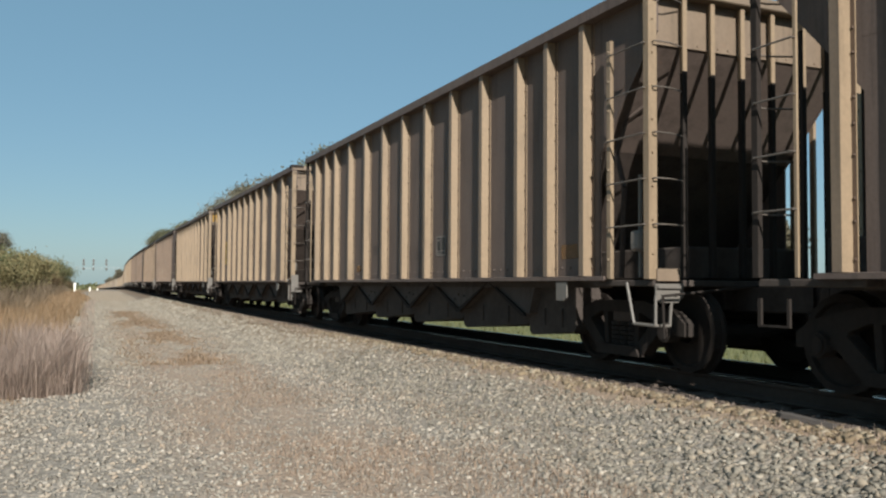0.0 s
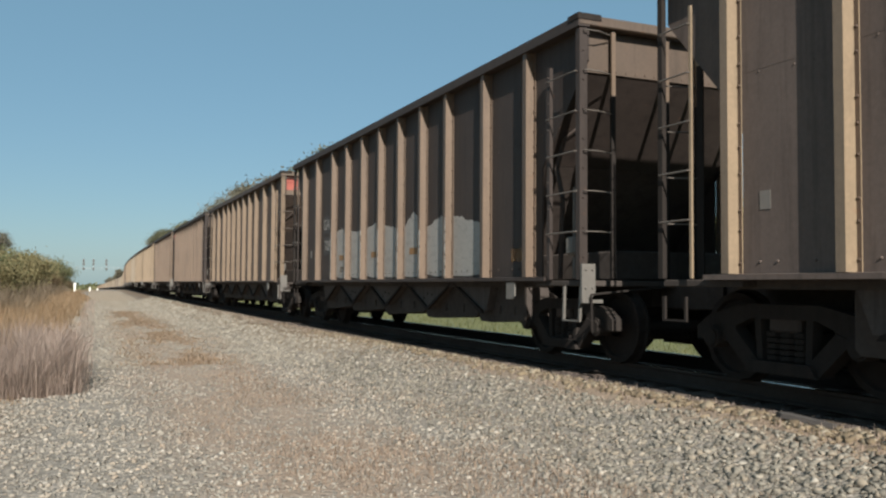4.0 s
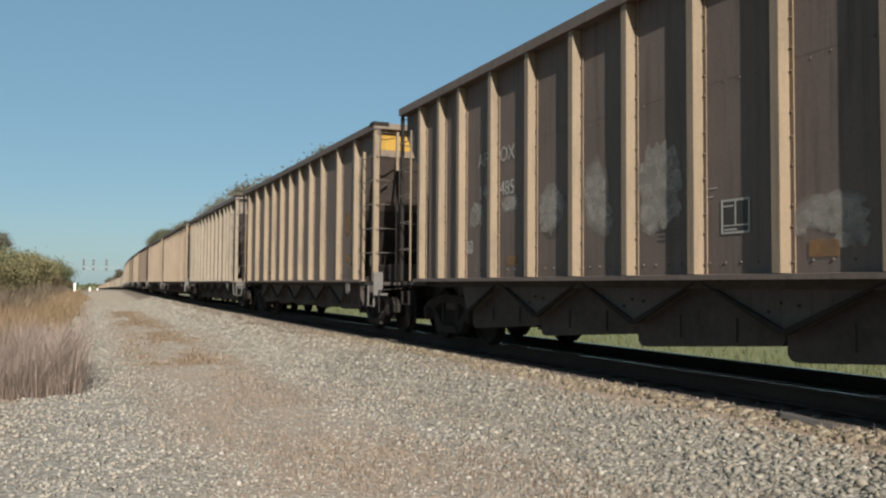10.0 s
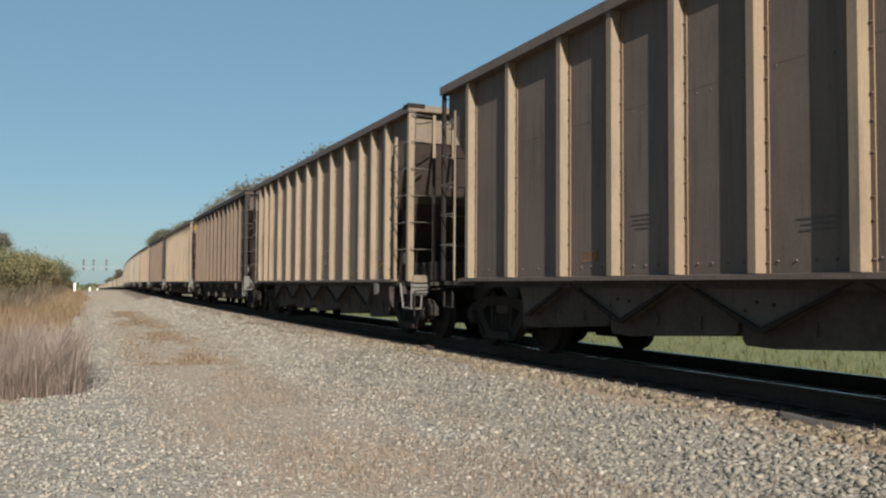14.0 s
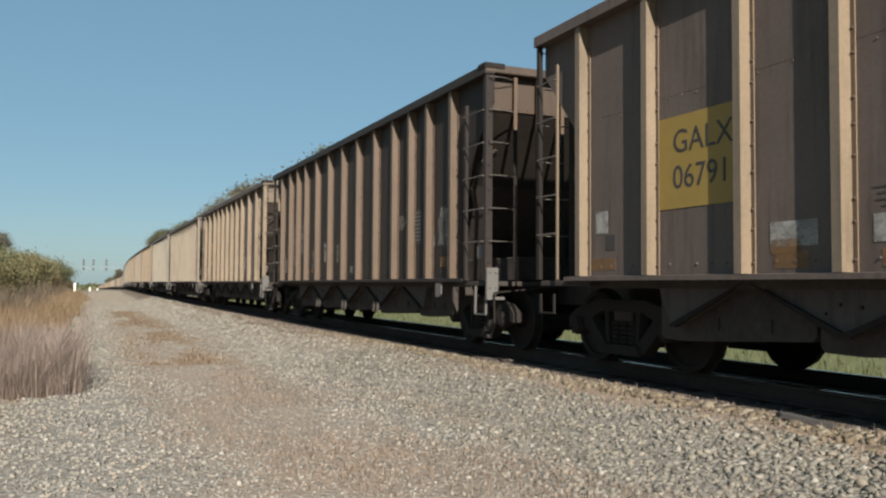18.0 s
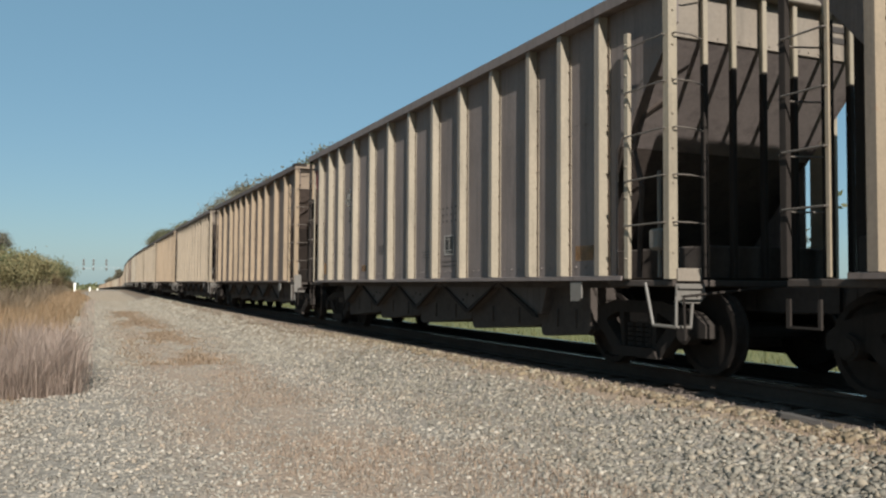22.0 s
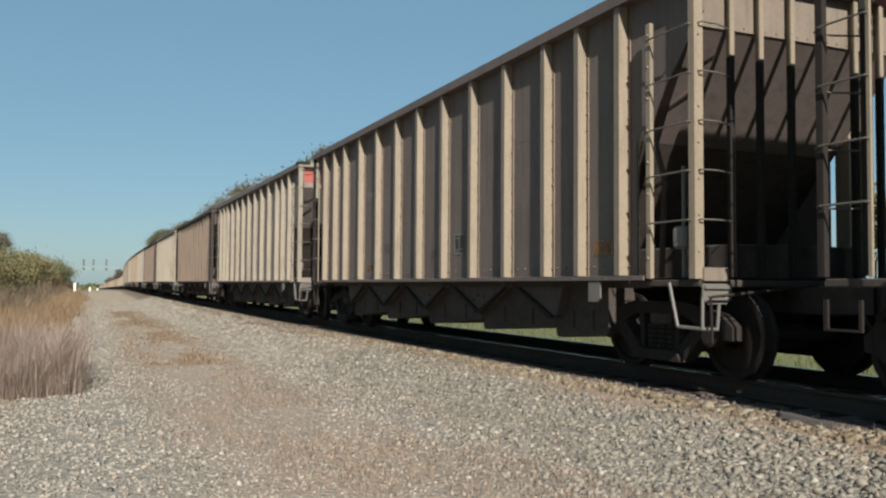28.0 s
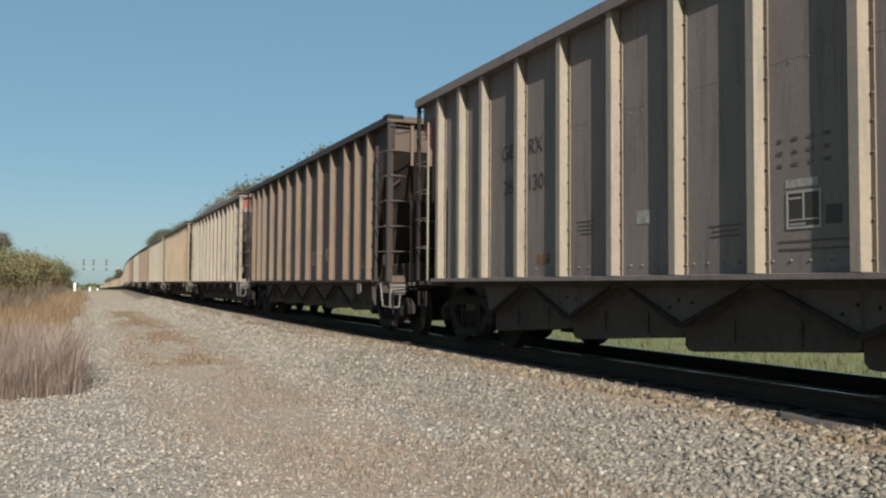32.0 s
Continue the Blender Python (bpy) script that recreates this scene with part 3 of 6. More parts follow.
def side_frame(bm):
    # cast frame: top bar, two slanting legs, the spring seat, and open windows between
    prism(bm, [(-1.17, 0.56), (-0.98, 0.68), (-0.45, 0.80), (0.45, 0.80), (0.98, 0.68), (1.17, 0.56), (1.17, 0.42), (0.62, 0.42), (0.60, 0.58), (0.40, 0.66), (-0.40, 0.66), (-0.60, 0.58), (-0.62, 0.42), (-1.17, 0.42)], "x", -1.10, -0.96)
    for s in (-1, 1):
        prism(bm, [(s * 0.62, 0.56), (s * 0.80, 0.50), (s * 0.42, 0.15), (s * 0.30, 0.26)], "x", -1.11, -0.95)
        prism(bm, [(s * 0.26, 0.27), (s * 0.33, 0.27), (s * 0.36, 0.68), (s * 0.28, 0.68)], "x", -1.09, -0.96)
    prism(bm, [(-0.44, 0.15), (0.44, 0.15), (0.36, 0.265), (-0.36, 0.265)], "x", -1.16, -0.92)
    for y in (-0.889, 0.889):
        rod(bm, (-1.16, y, WHEEL_R), (-1.0, y, WHEEL_R), 0.115, 12)
        rod(bm, (-1.18, y, WHEEL_R), (-1.16, y, WHEEL_R), 0.085, 12)
    for y in (-0.17, 0.0, 0.17):
        for i in range(5):
            rod(bm, (-1.02, y, 0.275 + i * 0.056), (-1.02, y, 0.318 + i * 0.056), 0.074, 8)
    # upward and leading faces are painted paler, as if the sun struck them
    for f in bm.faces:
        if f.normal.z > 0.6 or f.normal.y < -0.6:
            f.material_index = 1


def bolster(bm):
    box(bm, -0.94, 0.94, -0.30, 0.30, 0.24, 0.54)
    box(bm, -1.08, 1.08, -0.19, 0.19, 0.54, 0.72, 0.02)
    rod(bm, (0, 0, 0.7), (0, 0, 0.80), 0.2, 14)


def wheelset(bm):
    rod(bm, (-1.0, 0, 0), (1.0, 0, 0), 0.08, 10)
    for s in (-1, 1):
        prof = [(0.69, 0.49), (0.72, 0.49), (0.735, 0.462), (0.83, WHEEL_R - 0.004), (0.83, 0.39), (0.79, 0.37), (0.79, 0.14), (0.85, 0.13), (0.85, 0.0), (0.67, 0.0), (0.67, 0.13), (0.74, 0.15), (0.74, 0.37), (0.69, 0.39)]
        n = 18
        rings = [[bm.verts.new((s * x, r * math.cos(6.2832 * i / n), r * math.sin(6.2832 * i / n))) for i in range(n)] for x, r in prof if r > 0]
        fs = []
        for a, b in zip(rings, rings[1:]):
            fs += [bm.faces.new((a[i], a[(i + 1) % n], b[(i + 1) % n], b[i])) for i in range(n)]
        bmesh.ops.recalc_face_normals(bm, faces=fs)


# ---- writing and marks on the cars: in the plane of the near side, s metres from the rear end
def lettering(text, size):
    key = "letters " + text + str(size)
    if key not in MESHES:
        cu = bpy.data.curves.new("letters", "FONT")
        cu.body, cu.size, cu.extrude, cu.align_x, cu.align_y = text, size, 0.0015, "CENTER", "CENTER"
        tmp = bpy.data.objects.new("letters", cu)
        scene.collection.objects.link(tmp)
        bpy.context.view_layer.update()
        me = bpy.data.meshes.new_from_object(tmp.evaluated_get(bpy.context.evaluated_depsgraph_get()))
        scene.collection.objects.unlink(tmp)
        bpy.data.objects.remove(tmp)
        MESHES[key] = me
    return MESHES[key]


def on_side(s, z, out=0.004):
    """A pose on the near side sheet: x runs towards the front of the car, y up."""
    return Matrix(((0, 0, -1, -SKIN - out), (-1, 0, 0, MID - s), (0, 1, 0, z), (0, 0, 0, 1)))


def on_end(x, z):
    """A pose on the front end plate."""
    return Matrix(((1, 0, 0, x), (0, 0, -1, -HALF + 0.132), (0, 1, 0, z), (0, 0, 0, 1)))


def words(parent, text, size, material, m):
    me = lettering(text, size)
    if not me.materials:
        me.materials.append(material)
    ob = new("lettering", me)
    ob.parent, ob.matrix_basis = parent, m
    if me.materials[0] is not material:
        ob.material_slots[0].link = "OBJECT"
        ob.material_slots[0].material = material
    return ob


def panel_mark(parent, w, h, material, m, name="paint_patch", label=""):
    return part(name, f"patch {w:.2f} {h:.2f}", lambda bm: box(bm, -w / 2, w / 2, -h / 2, h / 2, -0.0015, 0.0015), material, parent, m, label)


def smear(parent, w, h, seed, material, m, name="painted_scrawl", label=""):
    """A torn-edged daub of paint."""
    def make(bm):
        rng = random.Random(seed)
        n = 34
        pts = []
        for i in range(n):
            a = 6.2832 * i / n
            k = 0.62 + 0.38 * rng.random()
            ca, sa = math.cos(a), math.sin(a)
            sq = 1 / max(abs(ca), abs(sa)) ** 0.75
            pts.append((w / 2 * k * sq * ca * 0.95, h / 2 * k * sq * sa * 0.95))
        prism(bm, pts, "z", -0.0015, 0.0015)
    return part(name, f"smear {w:.2f} {h:.2f} {seed}", make, material, parent, m, label)


def overpaint(parent, s0, s1, tops):
    def make(bm):
        rng = random.Random(int(s0 * 100))
        n = 16
        up = []
        for i in range(n + 1):
            u = i / n * (len(tops) - 1)
            j = min(int(u), len(tops) - 2)
            up.append(((s1 - s0) * (0.5 - i / n), tops[j] + (tops[j + 1] - tops[j]) * (u - j) + rng.uniform(-0.025, 0.025)))
        up = [(-x, z) for x, z in up]
        prism(bm, [(-(s1 - s0) / 2, SILL + 0.06 + rng.uniform(0, 0.06)), (0.0, SILL + 0.05), ((s1 - s0) / 2, SILL + 0.06 + rng.uniform(0, 0.06))] + up[::-1], "z", -0.0015, 0.0015)
    part("overpaint", f"overpaint {s0}", make, STENCIL["overpaint"], parent, on_side((s0 + s1) / 2, 0))


def frame_mark(parent, s, z, w, h, material):
    def make(bm):
        t = 0.022
        box(bm, -w / 2, w / 2, h / 2 - t, h / 2, -0.0015, 0.0015)
        box(bm, -w / 2, w / 2, -h / 2, -h / 2 + t, -0.0015, 0.0015)
        box(bm, -w / 2, -w / 2 + t, -h / 2 + t, h / 2 - t, -0.0015, 0.0015)
        box(bm, w / 2 - t, w / 2, -h / 2 + t, h / 2 - t, -0.0015, 0.0015)
        box(bm, -0.008, 0.008, -h / 2 + h * 0.24, h / 2 - t, -0.0015, 0.0015)
        box(bm, -w / 2 + t, w / 2 - t, -h / 2 + h * 0.22, -h / 2 + h * 0.24 + 0.006, -0.0015, 0.0015)
        box(bm, -w * 0.42, -w * 0.08, h * 0.28, h * 0.33, -0.0015, 0.0015)
        box(bm, -w * 0.4, w * 0.05, -h * 0.4, -h * 0.35, -0.0015, 0.0015)
    panel_mark(parent, w - 0.02, h - 0.02, STENCIL["jet"], on_side(s, z, 0.0035), "stencil_field")
    part("stencil_frame", f"frame mark {w} {h}", make, material, parent, on_side(s, z, 0.007))


def corner_red(bm):
    prism(bm, [(HALF - 0.03, TOP - 0.40), (HALF - 0.03, TOP - 0.56), (HALF - 0.62, TOP - 1.20), (HALF - 0.80, TOP - 1.25), (HALF - 0.80, TOP - 0.40)], "x", -SKIN - 0.005, -SKIN - 0.002)


FLIP = Matrix.Rotation(math.pi, 4, "Z")
MIRROR = Matrix.Diagonal((-1, 1, 1, 1))
WHEELSETS = []


def truck(parent, y):
    tr = new("truck")
    tr.empty_display_size = 0.2
    tr.parent, tr.matrix_basis = parent, Matrix.Translation((0, y, 0))
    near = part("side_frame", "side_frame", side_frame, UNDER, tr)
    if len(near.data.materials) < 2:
        near.data.materials.append(SUNLIT_STEEL)
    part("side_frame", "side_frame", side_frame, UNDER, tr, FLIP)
    part("bolster", "bolster", bolster, BLACK, tr)
    for dy in (-0.889, 0.889):
        WHEELSETS.append(part("wheelset", "wheelset", wheelset, WHEEL, tr, Matrix.Translation((0, dy, WHEEL_R))))
    return tr


def hopper_car(kind, paint, end_colour, label):
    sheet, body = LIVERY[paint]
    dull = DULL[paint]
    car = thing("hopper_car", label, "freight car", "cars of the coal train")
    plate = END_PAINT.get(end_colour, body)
    posts = sheet if paint in ("brown", "umber") and not end_colour else body     # the darkest cars have posts as dark as their sheets
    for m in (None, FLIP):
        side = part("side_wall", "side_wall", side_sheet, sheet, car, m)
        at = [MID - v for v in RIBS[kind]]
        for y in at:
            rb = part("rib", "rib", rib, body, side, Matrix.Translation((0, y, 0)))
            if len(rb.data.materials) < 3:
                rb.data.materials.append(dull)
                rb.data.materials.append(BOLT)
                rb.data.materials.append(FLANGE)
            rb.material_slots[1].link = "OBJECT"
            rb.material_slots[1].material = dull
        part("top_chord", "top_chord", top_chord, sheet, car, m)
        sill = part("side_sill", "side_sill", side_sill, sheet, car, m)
        part("sill_web", "sill_web", sill_web, DOOR, sill)
        end = part("end_wall", "end_plate", end_plate, dull, car, m)
        if m is None and end_colour in END_PAINT:
            part("colour_plate", "colour_plate", colour_plate, plate, end, None, f"{end_colour} painted end plate")
        part("end_chord", "end_chord", end_chord, dull, car, m)
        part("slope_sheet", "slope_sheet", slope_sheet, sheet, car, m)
        part("slope_sheet", "lower_slope", lower_slope, SHADE_STEEL, car, m, "lower end slope coloured dark for the shade between cars")
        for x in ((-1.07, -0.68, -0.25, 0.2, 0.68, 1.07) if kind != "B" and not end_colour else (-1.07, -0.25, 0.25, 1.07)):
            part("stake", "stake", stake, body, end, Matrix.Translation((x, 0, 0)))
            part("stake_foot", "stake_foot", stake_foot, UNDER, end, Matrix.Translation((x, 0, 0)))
        part("platform", "platform", platform, DOOR, car, m)
        part("coupler", "coupler", coupler, BLACK, car, m)
        part("air_hose", "air_hose", air_hose, BLACK, car, m)
        part("cut_lever", "cut_lever", cut_lever, UNDER, car, m)
        for flip_x in (None, MIRROR):
            mm = flip_x if m is None else (m if flip_x is None else m @ flip_x)
            if m is None:
                part("corner_cap", "corner_cap", corner_cap, UNDER, car, mm)
            post = part("corner_post", "corner_post", corner_post, posts, car, mm) if m is None else part("corner_post", "rear_post", rear_post, UNDER, car, mm)
            ladder = part("ladder_post", "ladder_post", ladder_post, posts, car, mm) if m is None else part("ladder_post", *(("wide_ladder_post", wide_ladder_post) if kind == "U" else ("rear_ladder_post", rear_ladder_post)), posts, car, mm)
            if m is not None:
                part("stirrup", "rear_stirrup", rear_stirrup, UNDER, car, mm)
            elif kind == "A":
                part("stirrup", "wrapped_stirrup", wrapped_stirrup, PALE, car, mm)
            else:
                part("stirrup", "stirrup", stirrup, PALE, car, mm)
            if flip_x is None:
                if kind == "A" and m is None:
                    bracket = part("corner_bracket", "low_bracket", low_bracket, PALE, car, mm)
                    part("sill_block", "sill_block", sill_block, dull, bracket)
                else:
                    part("corner_bracket", "corner_bracket", corner_bracket, PALE, car, mm)
                part("side_bracket", "side_bracket", side_bracket, PALE, car, mm)
            if (flip_x is None) == (m is None):
                for i in range(6):
                    up = Matrix.Translation((0, 0, SILL + 0.56 + i * 0.49))
                    part("rung", "end_rung", end_rung, RUNG, post, up)
                    if i < 5:
                        key, make = ("side_rung", side_rung) if m is None else ("wide_side_rung", wide_side_rung) if kind == "U" else ("rear_side_rung", rear_side_rung)
                        part("rung", key, make, RUNG, ladder, up)
    part("brake_pipe", "brake_pipe", brake_pipe, BLACK, car)
    part("brake_pipe", "brake_pipe", brake_pipe, BLACK, car, FLIP)
    part("brake_valve", "brake_valve", brake_valve, PALE, car)
    part("centre_sill", "centre_sill", centre_sill, BLACK, car)
    for i, s in enumerate((11.42, 9.22, 7.0, 4.80, 2.62)):
        y = MID - s
        if i in (0, 4):
            turn = Matrix.Translation((0, y, 0)) if i == 0 else Matrix.Translation((0, y, 0)) @ FLIP
            h = part("hopper", "end_hopper", end_hopper, BIN, car, turn)
            part("hopper_flange", "end_flange", end_flange, UNDER, h, None if i == 0 else MIRROR)
        else:
            h = part("hopper", "hopper", hopper, BIN, car, Matrix.Translation((0, y, 0)))
            if kind == "U":
                for dy in (-0.11, 0.13):
                    part("door_latch", "door_latch", door_latch, RUNG, h, Matrix.Translation((0, dy, 0)))
            part("hopper_flange", "hopper_flange", hopper_flange, UNDER, h)
            part("hopper_flange", "hopper_flange", hopper_flange, UNDER, h, FLIP)
        key, make = (("short_door_box", short_door_box) if i == 0 else ("door_box", door_box)) if kind == "A" and paint != "brown" else (("short_high_door_box", short_high_door_box) if i == 0 else ("high_door_box", high_door_box))
        part("discharge_door", key, make, DOOR, h, FLIP if i == 4 else None)
    truck(car, -TRUCK_AT)
    truck(car, TRUCK_AT)
    return car


def far_under(bm):
    centre_sill(bm)
    box(bm, -1.25, 1.25, -4.6, 4.6, 0.35, SILL - 0.06)
    for s in (-1, 1):
        box(bm, -1.1, 1.1, s * TRUCK_AT - 1.2, s * TRUCK_AT + 1.2, 0.25, 0.8)
        for y in (-0.889, 0.889):
            for x in (-1, 1):
                rod(bm, (x * 0.70, s * TRUCK_AT + y, WHEEL_R), (x * 0.83, s * TRUCK_AT + y, WHEEL_R), WHEEL_R, 14)
        box(bm, -0.16, 0.16, s * HALF - 0.74, s * HALF + 0.74, 0.68, 0.98)


def far_side(bm):
    side_sheet(bm, False)
    for v in [MID - w for w in RIBS["B"]]:
        box(bm, -WIDE, -SKIN, v - 0.045, v + 0.045, SILL + 0.06, TOP - 0.14)


def far_car(paint, end_colour, label):
    sheet, body = LIVERY[paint]
    car = thing("hopper_car", label, "freight car", "cars of the coal train")
    for m in (None, FLIP):
        part("side_wall", "far_side", far_side, body, car, m)
        part("top_chord", "top_chord", top_chord, sheet, car, m)
        part("side_sill", "side_sill", side_sill, sheet, car, m)
        part("end_wall", "end_plate", end_plate, END_PAINT.get(end_colour, body) if m is None else body, car, m)
        part("slope_sheet", "slope_sheet", slope_sheet, sheet, car, m)
        # black here paints in the shade between cars
        part("slope_sheet", "lower_slope", lower_slope, BLACK, car, m)
    part("underframe", "far_under", far_under, BLACK, car)
    return car


# order of the train: kind of ribs, paint, colour of the front end
ORDER = {
    -3: ("A", "tan", ""), -2: ("B", "ochre", ""), -1: ("A", "tan", ""), 0: ("A", "tan", ""), 1: ("B", "tan", ""), 2: ("B", "tan", "yellow"),
    3: ("B", "brown", ""), 4: ("B", "ochre", "red"), 5: ("A", "brown", ""), 6: ("B", "brown", "red"), 7: ("A", "tan", ""),
    8: ("B", "tan", "yellow"), 9: ("A", "grey", ""), 10: ("B", "tan", "yellow"), 11: ("A", "tan", ""), 12: ("U", "umber", ""),
    13: ("B", "tan", "yellow"), 14: ("U", "umber", ""), 15: ("B", "tan", ""), 16: ("A", "grey", ""), 17: ("A", "cream", ""),
    18: ("B", "tan", ""), 19: ("A", "grey", ""), 20: ("A", "tan", ""), 21: ("A", "grey", ""), 22: ("A", "grey", ""),
    23: ("A", "cream", "red"), 24: ("A", "brown", ""), 25: ("A", "cream", ""), 26: ("A", "brown", ""), 27: ("A", "cream", "red"),
    28: ("A", "tan", ""), 29: ("A", "cream", ""), 30: ("B", "ochre", ""), 31: ("A", "cream", ""), 32: ("A", "brown", ""),
    33: ("B", "tan", ""), 34: ("A", "cream", ""), 35: ("B", "tan", ""), 36: ("A", "ochre", ""),
}
LOOKS = {"tan": "dusty tan", "grey": "dirty grey", "cream": "dusty cream", "brown": "rusty brown", "ochre": "faded ochre brown", "umber": "dark umber brown"}
LAST = 86
CARS = {}
mixr = random.Random(5)
for k in range(-3, LAST + 1):
    if k in ORDER:
        kind, paint, endc = ORDER[k]
        tail = f" and {endc} end plate" if endc else ""
        CARS[k] = hopper_car(kind, paint, endc, f"{LOOKS[paint]} coal hopper car, {'close' if kind != 'B' else 'wide-set'} ribs{tail}")
    else:
        paint = mixr.choice(("tan", "tan", "cream", "ochre", "brown", "grey"))
        CARS[k] = far_car(paint, "", f"{LOOKS[paint]} coal hopper car far down the line")

# ---------------------------------------------------------------- writing and paint on single cars
DK, W, K, Y, O, PL, FAINT = (STENCIL[n] for n in ("jet", "white", "black", "yellow", "orange_scuff", "pale", "faint"))


def bars(car, s, z, n, w, material, gap=0.07):
    """Small print that cannot be read."""
    for i in range(n):
        panel_mark(car, w * (1.0, 0.8, 0.9, 0.6)[i % 4], 0.012, material, on_side(s, z - i * gap), "print_line")


def mark_cars():
    # small print and the framed inspection stencil that every car carries
    for k, (kind, paint, endc) in ORDER.items():
        if k < 0:
            continue
        dark = paint in ("brown", "umber", "ochre")
        car = CARS[k]
        rr = random.Random(100 + k)
        if k not in (8, 14, 15, 12, 3, 24):
            frame_mark(car, 8.76, 1.63, 0.38, 0.33, W if k in (7, 19, 25, 6, 17, 21) else PL)
        if not dark:
            bars(car, 5.4, 1.75, 4, 0.4, FAINT, 0.05)
            bars(car, 7.8, 1.55, 3, 0.45, FAINT, 0.05)
        if k != 6:
            panel_mark(car, 0.34, 0.13, O, on_side(4.3 + 0.1 * rr.random(), 1.32))
        panel_mark(car, 0.5, 0.18, O, on_side(HALF * 2 - 1.55, 1.35 + 0.1 * rr.random()))
        if k % 3 != 1:
            panel_mark(car, 0.13, 0.17, PL, on_side(1.5 + 0.2 * rr.random(), 1.75))
    # reporting marks
    def pair(k, s, z, a, b, mat, size=0.36, gap=0.52):
        words(CARS[k], a, size, mat, on_side(s, z))
        words(CARS[k], b, size, mat, on_side(s, z - gap))
    pair(6, 3.02, 2.42, "GALX", "7014", W)
    for z in (2.42, 1.90):
        panel_mark(CARS[3], 0.86, 0.44, STENCIL["black"], on_side(3.26, z, 0.003), "stencil_field")
    pair(3, 3.26, 2.42, "GALX", "7089", W)
    pair(18, 3.11, 2.61, "GALX", "06432", K, 0.34, 0.42)
    for k, num in ((13, "06791"), (15, "06564")):
        panel_mark(CARS[k], 1.14, 0.96, Y, on_side(3.12, 2.25), "yellow_panel", "yellow painted number panel")
        words(CARS[k], "GALX", 0.34, K, on_side(3.23, 2.45, 0.007))
        words(CARS[k], num, 0.34, K, on_side(3.21, 2.08, 0.007))
    panel_mark(CARS[1], 1.22, 0.9, Y, on_side(3.08, 2.2), "yellow_panel", "yellow painted number panel")
    words(CARS[1], "GALX", 0.31, K, on_side(3.14, 2.43, 0.007))
    words(CARS[1], "06561", 0.31, K, on_side(3.14, 2.05, 0.007))
    def split(k, a, b, c, d, mat, boxed=True):
        if boxed:
            panel_mark(CARS[k], 0.46, 0.40, STENCIL["pale_scuff"], on_side(3.42, 2.86))
            panel_mark(CARS[k], 0.46, 0.40, STENCIL["pale_scuff"], on_side(4.22, 2.86))
        words(CARS[k], a, 0.30, mat, on_side(3.40, 2.86, 0.007))
        words(CARS[k], b, 0.30, mat, on_side(4.18, 2.86, 0.007))
        words(CARS[k], c, 0.30, mat, on_side(3.40, 2.36, 0.007))
        words(CARS[k], d, 0.30, mat, on_side(4.18, 2.36, 0.007))
    split(7, "AF", "OX", "14", "485", W, False)
    split(9, "GA", "LX", "14", "240", K, False)
    split(23, "GB", "RX", "26", "144", DK)
    split(25, "GB", "RX", "26", "130", K, False)
    panel_mark(CARS[17], 0.46, 0.44, STENCIL["white_scuff"], on_side(3.14, 2.93, 0.003))
    words(CARS[17], "G", 0.33, DK, on_side(3.13, 2.94))
    words(CARS[17], "B", 0.33, DK, on_side(3.37, 2.94))
    words(CARS[17], "26", 0.36, DK, on_side(3.36, 2.48))
    words(CARS[17], "LD LIMT", 0.13, K, on_side(3.40, 1.78))
    words(CARS[17], "LT WT", 0.13, K, on_side(3.38, 1.61))
    panel_mark(CARS[17], 0.42, 0.27, STENCIL["orange"], on_side(1.45, 1.36))
    panel_mark(CARS[17], 0.14, 0.30, STENCIL["white_scuff"], on_side(1.42, 1.83))
    bars(CARS[17], 2.25, 1.93, 4, 0.45, FAINT, 0.1)
    for k in (19, 21, 22):
        words(CARS[k], "GB", 0.32, PL, on_side(3.35, 2.80))
        words(CARS[k], "RX", 0.32, PL, on_side(4.25, 2.80))
        bars(CARS[k], 3.35, 2.36, 2, 0.3, PL)
        bars(CARS[k], 4.25, 2.36, 2, 0.4, PL)
    def ring(bm):
        n = 28
        for i in range(n):
            a, b = 6.2832 * i / n, 6.2832 * (i + 1) / n
            prism(bm, [(0.15 * math.cos(a), 0.15 * math.sin(a)), (0.15 * math.cos(b), 0.15 * math.sin(b)), (0.134 * math.cos(b), 0.134 * math.sin(b)), (0.134 * math.cos(a), 0.134 * math.sin(a))], "z", -0.0015, 0.0015)
    part("emblem_ring", "emblem ring", ring, K, CARS[18], on_side(5.46, 2.48))
    bars(CARS[18], 5.45, 2.2, 2, 0.5, FAINT, 0.07)
    panel_mark(CARS[18], 0.42, 0.09, STENCIL["pale_scuff"], on_side(3.10, 1.28))
    # the car with overpainted boxes
    panel_mark(CARS[14], 0.54, 0.80, STENCIL["pale_block"], on_side(2.53, 2.20))
    panel_mark(CARS[14], 0.60, 0.76, STENCIL["pale_block"], on_side(3.38, 2.18))
    words(CARS[14], "GA", 0.30, K, on_side(2.52, 2.42, 0.007))
    words(CARS[14], "LX", 0.30, K, on_side(3.32, 2.42, 0.007))
    words(CARS[14], "11", 0.30, K, on_side(2.54, 2.04, 0.007))
    words(CARS[14], "52", 0.30, K, on_side(3.34, 2.06, 0.007))
    for sm, zm, wm, hm in ((1.36, 1.50, 0.30, 0.43), (2.30, 1.62, 0.2, 0.28), (4.37, 1.65, 0.11, 0.53), (6.56, 1.69, 0.10, 0.42), (7.66, 1.31, 0.26, 0.15)):
        panel_mark(CARS[14], wm, hm, STENCIL["pale_block"], on_side(sm, zm), "paint_patch")
